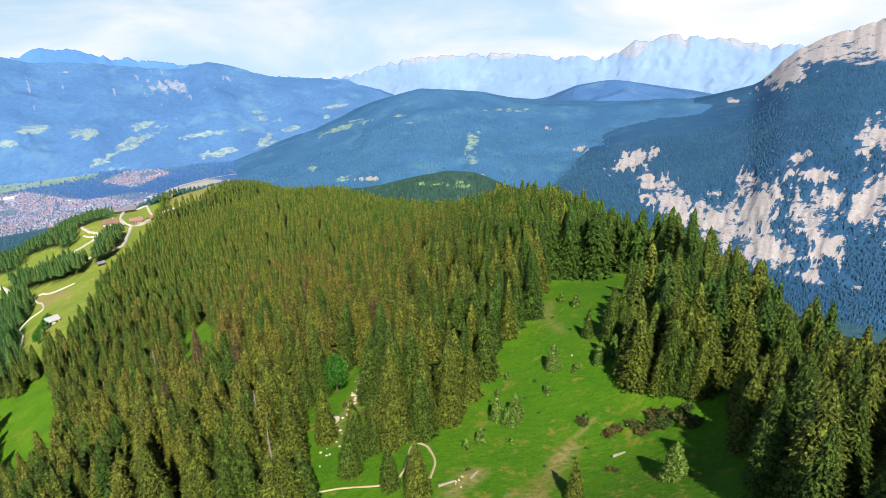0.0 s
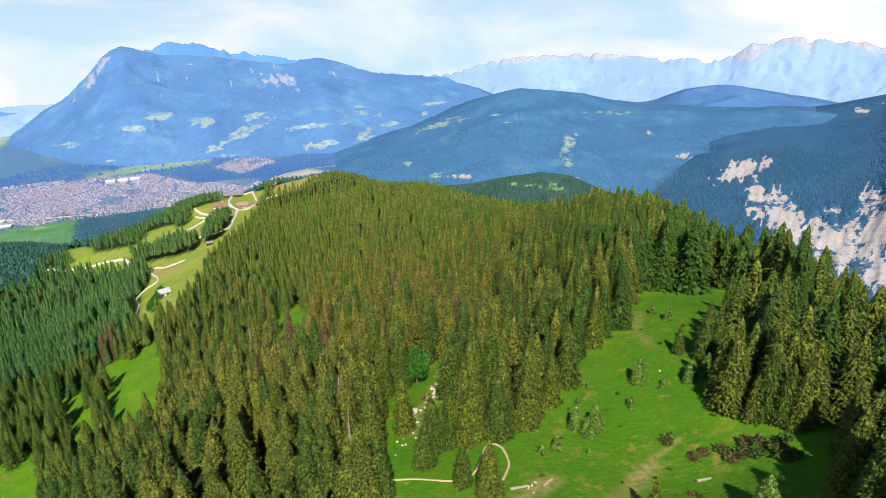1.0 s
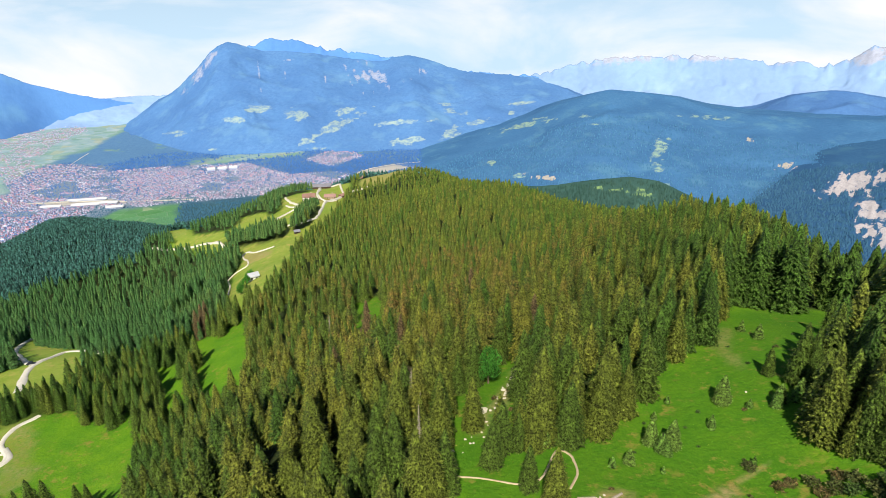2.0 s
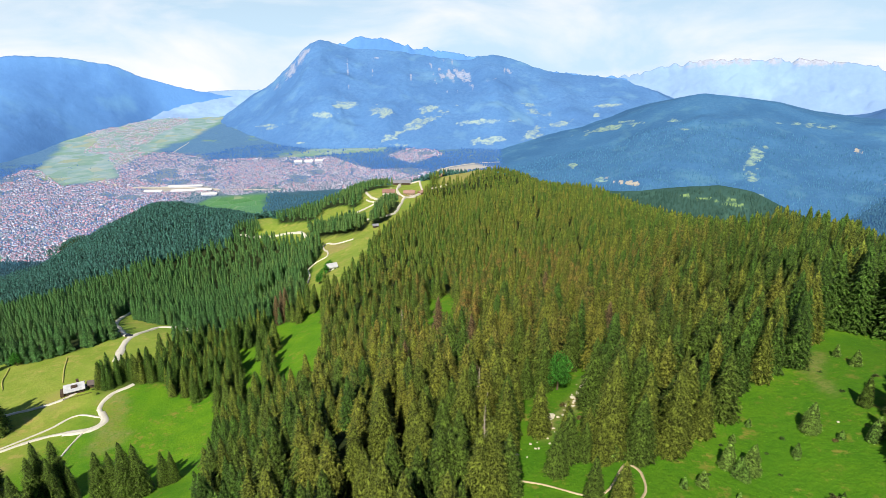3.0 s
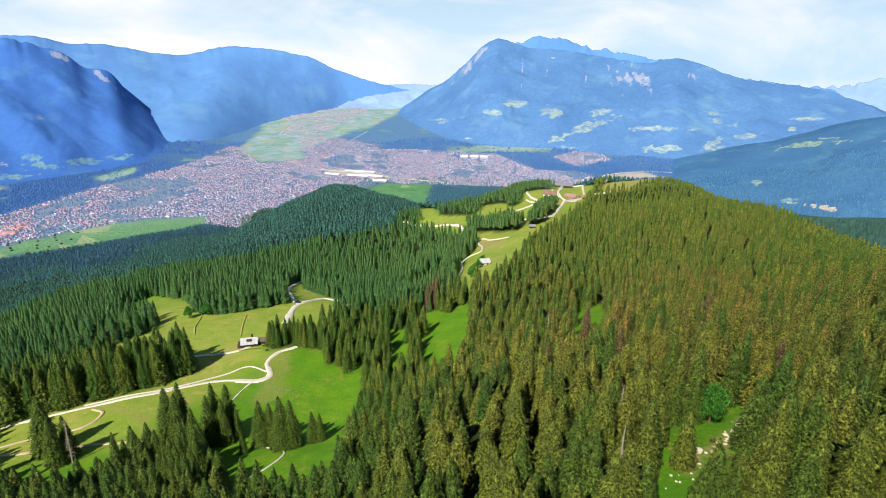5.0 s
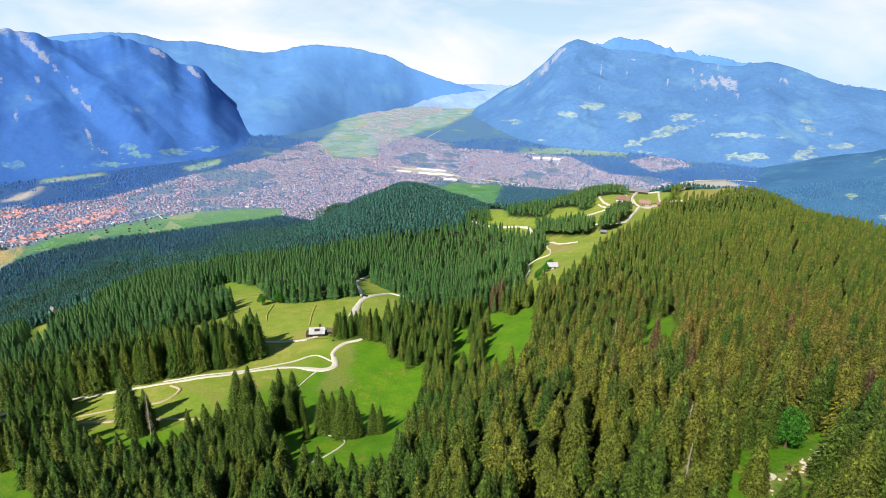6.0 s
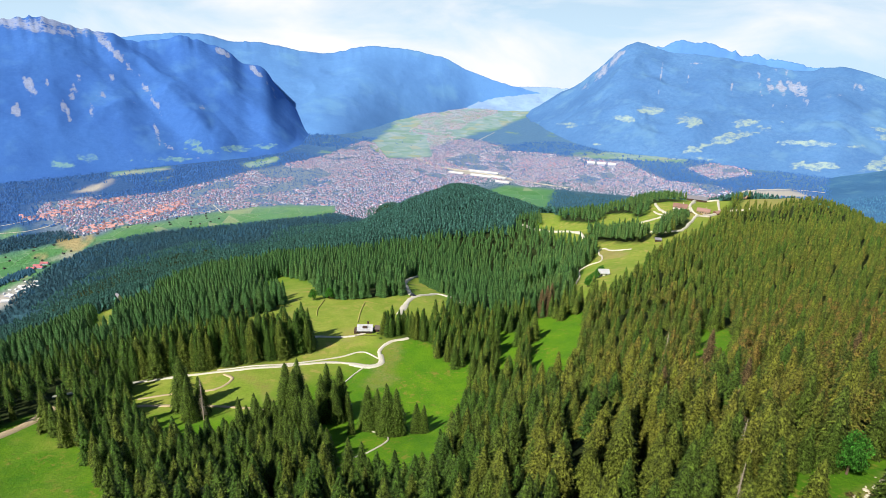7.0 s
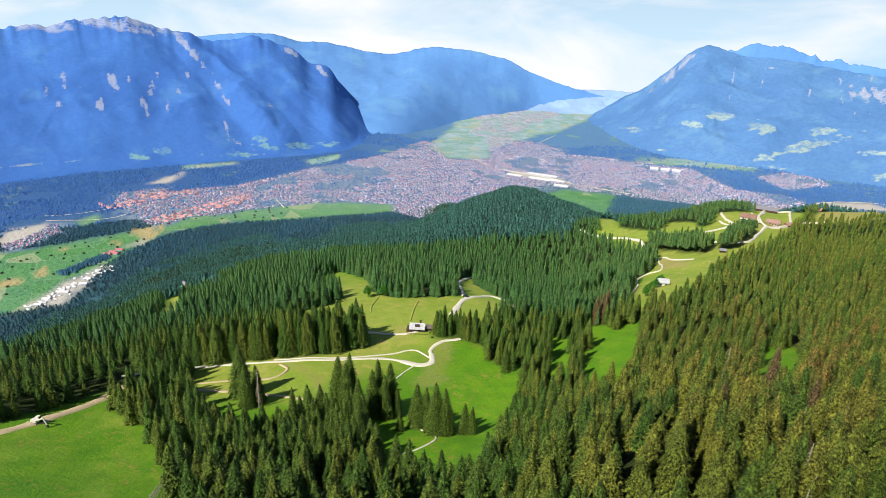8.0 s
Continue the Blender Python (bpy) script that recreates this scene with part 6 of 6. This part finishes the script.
def build_shrubs():
    rng = np.random.default_rng(31)
    juniper = needle_material("juniper_sprigs", (0.11, 0.19, 0.04), (0.19, 0.19, 0.05), (0.26, 0.17, 0.06), 0.3)
    shapes = [leaf_clump(rng, 260, 0.13, 0.5) for _ in range(3)]
    shared = [mesh_object("shrub", v, f, [juniper], {"tone": np.full(len(v), 0.3 * k), "cones": np.full(len(v), (0.0, 0.25, 0.9)[k])}) for k, (v, f) in enumerate(shapes)]
    thicket = [(33, 97, 3.0, 2), (36, 97, 3.6, 1), (39, 95, 4.2, 1), (41, 94, 3.8, 0), (44, 94, 4.2, 1), (46, 96, 3.4, 0), (37, 94, 3.2, 2), (42, 97, 3.8, 1), (40, 98, 3.4, 2),
               (27, 101, 3.2, 1), (31, 96, 3.2, 2), (45, 91, 4.4, 1)]
    strewn = [(29, 119, 1.4, 2), (28, 85, 2.0, 2), (3, 88, 1.2, 2), (29, 84, 1.6, 1), (20, 118, 1.3, 0), (17, 112, 1.0, 0), (9, 112, 1.2, 0), (7, 101, 1.0, 0), (19, 106, 0.9, 0),
              (33, 140, 1.4, 0), (30, 150, 1.2, 0), (41, 150, 1.5, 1), (47, 160, 1.3, 0), (-4, 100, 1.6, 0), (-24, 117, 2.2, 2), (-26, 105, 1.8, 2), (-19, 112, 2.0, 2), (-30, 118, 1.6, 0),
              (23, 90, 1.0, 0), (17, 88, 0.9, 0), (26, 93, 1.1, 1), (-257, 155, 2.2, 0), (-254, 151, 1.8, 0), (-248, 149, 2.0, 0)]
    spots = thicket + strewn
    first = set()
    for x, y, size, k in spots:
        ob = shared[k] if k not in first else copy_thing(shared[k], Matrix())
        first.add(k)
        ob.matrix_basis = Matrix.LocRotScale((x, y, land(x, y)[0] - 0.1), Euler((0, 0, rng.uniform(0, 6.28))), (size * rng.uniform(0.9, 1.3), size, size * 0.85))
        tagged(ob, ("low dark green juniper shrub on the grass", "sprawling olive green dwarf pine shrub", "dry reddish brown shrub among grass")[k], "shrub", "shrubs on the meadow")


def build_broadleaf():
    """The bright green maples among the spruces."""
    rng = np.random.default_rng(37)
    clumps = []
    for cx, cy, cz, q in ((0, 0, 0.78, 0.50), (0.20, 0.05, 0.60, 0.52), (-0.18, 0.12, 0.56, 0.50), (-0.05, -0.22, 0.58, 0.50), (0.10, -0.15, 0.40, 0.48), (-0.20, -0.05, 0.36, 0.42), (0.12, 0.22, 0.42, 0.46)):
        v, _ = leaf_clump(rng, 480, 0.085, 1.0, True)
        clumps.append(v * q * (1, 1, 0.9) + (cx, cy, cz))
    v = np.concatenate(clumps)
    f = np.arange(len(v)).reshape(-1, 3)
    ob = new("broadleaf_tree")
    mesh_object("crown", v, f, [LEAVES], {"tone": np.full(len(v), 0.4), "cones": np.full(len(v), 0.1)}, None, False, ob)
    sv, sf = stem(7, 0.7, 0.03)
    mesh_object("trunk", sv, sf, [BARK], None, None, True, ob)
    tagged(ob, "bright green broadleaf tree between dark spruces", "tree", "broadleaf trees")
    spots = [(-27.5, 126, 11), (-244, 322, 9), (-250, 334, 8), (-256, 345, 8), (-262, 356, 7), (-240, 312, 9), (-335, 150, 9), (-331, 160, 9), (-372, 215, 9)]
    for k, (x, y, h) in enumerate(spots):
        one = ob if k == 0 else copy_thing(ob, Matrix())
        one.matrix_basis = Matrix.LocRotScale((x, y, land(x, y)[0] - 0.2), Euler((0, 0, rng.uniform(0, 6))), (h * 0.8, h * 0.8, h))


def build_grass():
    """Tufts of tall grass and herbs over the meadows."""
    rng = np.random.default_rng(41)
    tuft = needle_material("tall_grass_and_herbs", (0.09, 0.27, 0.008), (0.20, 0.40, 0.015), (0.40, 0.36, 0.06), 0.4)
    kinds = []
    for _ in range(4):
        vs, fs = [], []
        for k in range(6):
            a, l = rng.uniform(0, 6.28), rng.uniform(0.5, 1.0)
            b = len(vs)
            vs += [(-math.sin(a) * 0.14, math.cos(a) * 0.14, 0), (math.sin(a) * 0.14, -math.cos(a) * 0.14, 0), (math.cos(a) * 0.55, math.sin(a) * 0.55, l)]
            fs.append((b, b + 1, b + 2))
        kinds.append((np.array(vs), np.array(fs)))
    xs, ys = [], []
    for poly, gap, least in ((NEAR_MEADOW, 0.8, -0.05), (HUT_MEADOW, 1.7, 0.12), (WEST_MEADOW, 1.5, 0.08)):
        px, py = np.array(poly, float).T
        x, y = scattered(gap, px.min(), px.max(), py.min(), py.max(), rng)
        ok = inside(poly, x, y) & (np.hypot(x, y) < 240) & (fbm(x / 9, y / 9, 4, 55) + rng.normal(0, 0.2, len(x)) > least)
        for _, wide, _, pts in ROADS:
            ok &= edge_distance(pts, x, y, False) > wide * 0.6
        xs.append(x[ok])
        ys.append(y[ok])
    x, y = np.concatenate(xs), np.concatenate(ys)
    n = len(x)
    planted("grass_tufts", "tufts of tall bright grass and herbs on the meadow", tuft, kinds, x, y, rng.uniform(0.22, 0.55, n), rng.random(n), (rng.random(n) < 0.06) * 1.0, rng, "grass")


def boulder(rng, rough=0.25):
    bm = bmesh.new()
    bmesh.ops.create_icosphere(bm, subdivisions=2, radius=1)
    for v in bm.verts:
        v.co *= 1 + rough * noise.noise(v.co * 1.7 + Vector((rng.uniform(0, 50), 0, 0)))
        v.co.z *= 0.6
    me = bpy.data.meshes.new("rock")
    bm.to_mesh(me)
    bm.free()
    return me


def build_rocks():
    rng = np.random.default_rng(43)
    stone = plain("pale_limestone", (0.66, 0.60, 0.45), (0.46, 0.40, 0.27), 0.5, 0.95)
    meshes = [boulder(rng) for _ in range(4)]
    for me in meshes:
        me.materials.append(stone)
    spots = [(-25, 110, 1.5), (-23, 116, 0.9), (-22, 122, 0.9), (-21.5, 129, 0.9), (-21.5, 133, 1.0), (-21, 137, 0.9), (-26, 108, 0.7), (-23.6, 121, 0.8),
             (0, 85, 0.3), (3, 86, 0.25), (1, 84, 0.4), (-1, 83, 0.35), (2, 83.5, 0.25), (30, 126, 0.5), (-232, -30, 0.9), (-229, -31, 0.7), (-234, -33, 0.6), (-252, 153, 0.9)]
    line = smooth_line([(-26.7, 95), (-24.6, 101), (-24.4, 107), (-25.4, 111), (-22.6, 114), (-22, 119), (-21.9, 127), (-22.1, 135)], 0.8)
    spots += [(x + rng.normal(0, 0.35), y, rng.uniform(0.2, 0.5)) for x, y in line if rng.random() < 0.75]  # stones of the eroded bank
    for x, y, s in spots:
        x, y, s = x + rng.normal(0, 0.8), y + rng.normal(0, 0.8), s * rng.uniform(0.9, 1.7)
        ob = new("rock", meshes[rng.integers(0, 4)])
        ob.matrix_basis = Matrix.LocRotScale((x, y, land(x, y)[0] + 0.1 * s), Euler((0, 0, rng.uniform(0, 6))), (s * rng.uniform(0.4, 0.8), s * rng.uniform(0.4, 0.7), s * 0.5))
        tagged(ob, "pale limestone boulder lying in the grass", "rock", "limestone boulders")


def build_deadwood():
    rng = np.random.default_rng(47)
    grey = plain("bleached_dead_wood", (0.44, 0.37, 0.28), (0.28, 0.23, 0.17), 0.3, 0.9)
    # fallen logs
    for x, y, rz, l in ((31, 89.5, 22, 2.8), (4, 86, 50, 2.4), (-1, 84, 20, 3.2)):
        bm = bmesh.new()
        bmesh.ops.create_cone(bm, cap_ends=True, segments=9, radius1=0.28, radius2=0.2, depth=l)
        for v in bm.verts:
            v.co.x += 0.06 * noise.noise(v.co * 2)
        bmesh.ops.rotate(bm, verts=bm.verts, matrix=Matrix.Rotation(radians(90), 3, "Y"))
        me = bpy.data.meshes.new("log")
        bm.to_mesh(me)
        bm.free()
        me.materials.append(grey)
        ob = new("log", me)
        ob.matrix_basis = pose(x, y, land(x, y)[0] + 0.2, 0, 0, rz)
        tagged(ob, "bleached fallen log lying on the meadow", "log", "fallen logs")
    # standing dead spruces: bare stem with broken twigs
    ob = new("dead_spruce")
    sv, sf = stem(7, 1.0, 0.013)
    mesh_object("trunk", sv, sf, [grey], None, None, True, ob)
    vs, fs = [], []
    for k in range(150):
        u = 0.15 + 0.82 * rng.random()
        a, l, b = rng.uniform(0, 6.28), 0.11 * (1.05 - u) * rng.uniform(0.5, 1.2) + 0.01, len(vs)
        c, s = math.cos(a), math.sin(a)
        vs += [(-s * 0.003, c * 0.003, u), (s * 0.003, -c * 0.003, u), (c * l, s * l, u - l * 0.35), (0, 0, u + 0.006)]
        fs += [(b, b + 1, b + 2), (b + 3, b, b + 2), (b + 1, b + 3, b + 2)]
    mesh_object("twigs", np.array(vs), np.array(fs), [grey], None, None, False, ob)
    tagged(ob, "bare bleached dead spruce with broken twigs", "tree", "dead spruces")
    for k, (x, y, h) in enumerate(((-38, 101, 15), (-36, 98, 13), (-40, 104, 16), (67, 73, 15), (69, 75, 12), (-104, 186, 19), (-35, 95, 12), (-212, 46, 19))):
        one = ob if k == 0 else copy_thing(ob, Matrix())
        one.matrix_basis = Matrix.LocRotScale((x, y, land(x, y)[0] - 0.2), Euler((rng.normal(0, 0.03), rng.normal(0, 0.03), rng.uniform(0, 6))), (h, h, h))
    # rust-brown spruces killed by beetles
    rust = needle_material("rusty_dead_needles", (0.19, 0.135, 0.055), (0.24, 0.165, 0.07), (0.27, 0.18, 0.08))
    v, f = feathered_crown(rng, 700, 0.050, 0.17)
    ob = new("brown_spruce")
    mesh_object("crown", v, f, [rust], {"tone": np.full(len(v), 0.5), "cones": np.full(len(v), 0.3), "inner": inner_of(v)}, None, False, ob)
    sv, sf = stem()
    mesh_object("trunk", sv, sf, [BARK], None, None, True, ob)
    tagged(ob, "rust brown dying spruce at the forest edge", "tree", "dying spruces")
    for k, (x, y, h) in enumerate(((-221, 250, 20), (-219, 243, 19), (-223, 256, 20), (-217, 248, 18), (-42, 108, 15), (-48, 118, 17), (-60, 150, 18), (-90, 190, 19), (-75, 135, 18), (-20, 150, 17), (-52, 205, 19), (2, 122, 14))):
        one = ob if k == 0 else copy_thing(ob, Matrix())
        one.matrix_basis = Matrix.LocRotScale((x, y, land(x, y)[0] - 0.2), Euler((0, 0, rng.uniform(0, 6))), (h, h, h))


def build_fence():
    """A weathered snow fence at the edge of the west meadow: posts, rails and upright slats."""
    wood = plain("weathered_grey_fence_wood", (0.42, 0.37, 0.30), (0.28, 0.24, 0.19), 0.3, 0.9)
    root = new("snow_fence")
    a, b = Vector((-147, 1.5, 0)), Vector((-172, 9.5, 0))
    root.matrix_basis = Matrix.Translation((a.x, a.y, 0))
    n = 40
    slat = None
    for k in range(n + 1):
        p = a.lerp(b, k / n)
        z = land(p.x, p.y)[0]
        if k % 5 == 0:
            bm = bmesh.new()
            box(bm, -0.1, 0.1, -0.1, 0.1, -0.5, 3.0)
            ob = part("post", bm, wood, root)
        elif slat is None:
            bm = bmesh.new()
            box(bm, -0.09, 0.09, -0.03, 0.03, 0.3, 2.7)
            ob = slat = part("slat", bm, wood, root)
        else:
            ob = new("slat", slat.data)
            ob.parent = root
        ob.matrix_basis = pose(p.x - a.x, p.y - a.y, z, 0, 4 * math.sin(k * 2.3), math.degrees(math.atan2((b - a).y, (b - a).x)))
    for h in (0.9, 2.1):
        bm = bmesh.new()
        for k in range(8):
            p, q = a.lerp(b, k / 8), a.lerp(b, (k + 1) / 8)
            side = Vector((-(b - a).y, (b - a).x, 0)).normalized() * 0.05
            pts = []
            for e in (p, q):
                z = land(e.x, e.y)[0] + h
                pts += [Vector((e.x - a.x, e.y - a.y, z)) + side, Vector((e.x - a.x, e.y - a.y, z + 0.14)) + side, Vector((e.x - a.x, e.y - a.y, z + 0.14)) - side, Vector((e.x - a.x, e.y - a.y, z)) - side]
            vs = [bm.verts.new(c) for c in pts]
            for i in range(4):
                bm.faces.new((vs[i], vs[(i + 1) % 4], vs[4 + (i + 1) % 4], vs[4 + i]))
        part("rail", bm, wood, root)
    tagged(root, "weathered wooden snow fence beside the spruces", "fence")


def build_excavator():
    paint = plain("dusty_white_machine_paint", (0.66, 0.64, 0.58), (0.48, 0.45, 0.38), 0.4, 0.55)
    rubber = plain("black_rubber_and_steel", (0.05, 0.05, 0.05), (0.10, 0.08, 0.06), 0.2, 0.8)
    root = new("excavator")
    root.matrix_basis = pose(-231, -29, land(-231, -29)[0], 0, 0, 40)
    for s in (-1, 1):
        bm = bmesh.new()
        box(bm, -1.5, 1.5, s * 1.1 - 0.25, s * 1.1 + 0.25, 0.0, 0.8)
        bmesh.ops.bevel(bm, geom=bm.edges[:], offset=0.18, segments=2, affect="EDGES")
        part("track", bm, rubber, root, "black steel crawler track")
    bm = bmesh.new()
    box(bm, -1.6, 1.1, -1.2, 1.2, 0.85, 1.9)
    bmesh.ops.bevel(bm, geom=bm.edges[:], offset=0.12, segments=2, affect="EDGES")
    part("body", bm, paint, root)
    bm = bmesh.new()
    box(bm, -0.1, 1.2, 0.1, 1.15, 1.9, 3.0)
    bmesh.ops.bevel(bm, geom=bm.edges[:], offset=0.1, segments=2, affect="EDGES")
    cab = part("cab", bm, paint, root)
    bm = bmesh.new()
    box(bm, 0.1, 1.24, 0.25, 1.19, 2.15, 2.85)
    part("pane", bm, GLASS, cab, "dark cab window")
    for name, mat, m in (("boom", paint, Matrix.Translation((2.6, -0.4, 2.6)) @ Matrix.Rotation(radians(-28), 4, "Y")), ("stick", paint, Matrix.Translation((4.9, -0.4, 2.4)) @ Matrix.Rotation(radians(60), 4, "Y"))):
        bm = bmesh.new()
        l = 2.0 if name == "boom" else 1.5
        box(bm, -l, l, -0.2, 0.2, -0.25, 0.25)
        bmesh.ops.bevel(bm, geom=bm.edges[:], offset=0.08, segments=1, affect="EDGES")
        bm.transform(m)
        part(name, bm, mat, root)
    bm = bmesh.new()
    box(bm, 5.2, 6.1, -0.85, 0.05, 0.1, 1.0)
    bmesh.ops.bevel(bm, geom=bm.edges[:], offset=0.2, segments=2, affect="EDGES")
    part("bucket", bm, rubber, root, "rusty steel digging bucket")
    tagged(root, "dusty white excavator standing on the dirt road", "excavator")


def build_car():
    paint = plain("dark_car_paint", (0.03, 0.035, 0.045), (0.05, 0.05, 0.06), 0.5, 0.25)
    rubber = plain("tyre_rubber", (0.03, 0.03, 0.03), (0.05, 0.05, 0.05), 0.2, 0.9)
    root = new("parked_car")
    root.matrix_basis = pose(-303, 208, land(-303, 208)[0] + 0.35, 0, 0, 30)
    bm = bmesh.new()
    box(bm, -2.2, 2.2, -0.9, 0.9, 0.3, 0.95)
    bmesh.ops.bevel(bm, geom=bm.edges[:], offset=0.15, segments=2, affect="EDGES")
    part("body", bm, paint, root)
    bm = bmesh.new()
    box(bm, -1.6, 0.9, -0.78, 0.78, 0.95, 1.55)
    bmesh.ops.bevel(bm, geom=bm.edges[:], offset=0.2, segments=2, affect="EDGES")
    part("cabin", bm, GLASS, root, "dark glazed cabin")
    for x in (-1.4, 1.4):
        for y in (-0.85, 0.85):
            bm = bmesh.new()
            bmesh.ops.create_cone(bm, cap_ends=True, segments=14, radius1=0.34, radius2=0.34, depth=0.24)
            bm.transform(Matrix.Translation((x, y, 0.3)) @ Matrix.Rotation(radians(90), 4, "X"))
            part("wheel", bm, rubber, root)
    tagged(root, "dark car parked at the gravel road junction", "car")


build_shrubs()
build_broadleaf()
build_grass()
build_rocks()
build_deadwood()
build_fence()
build_excavator()
build_car()
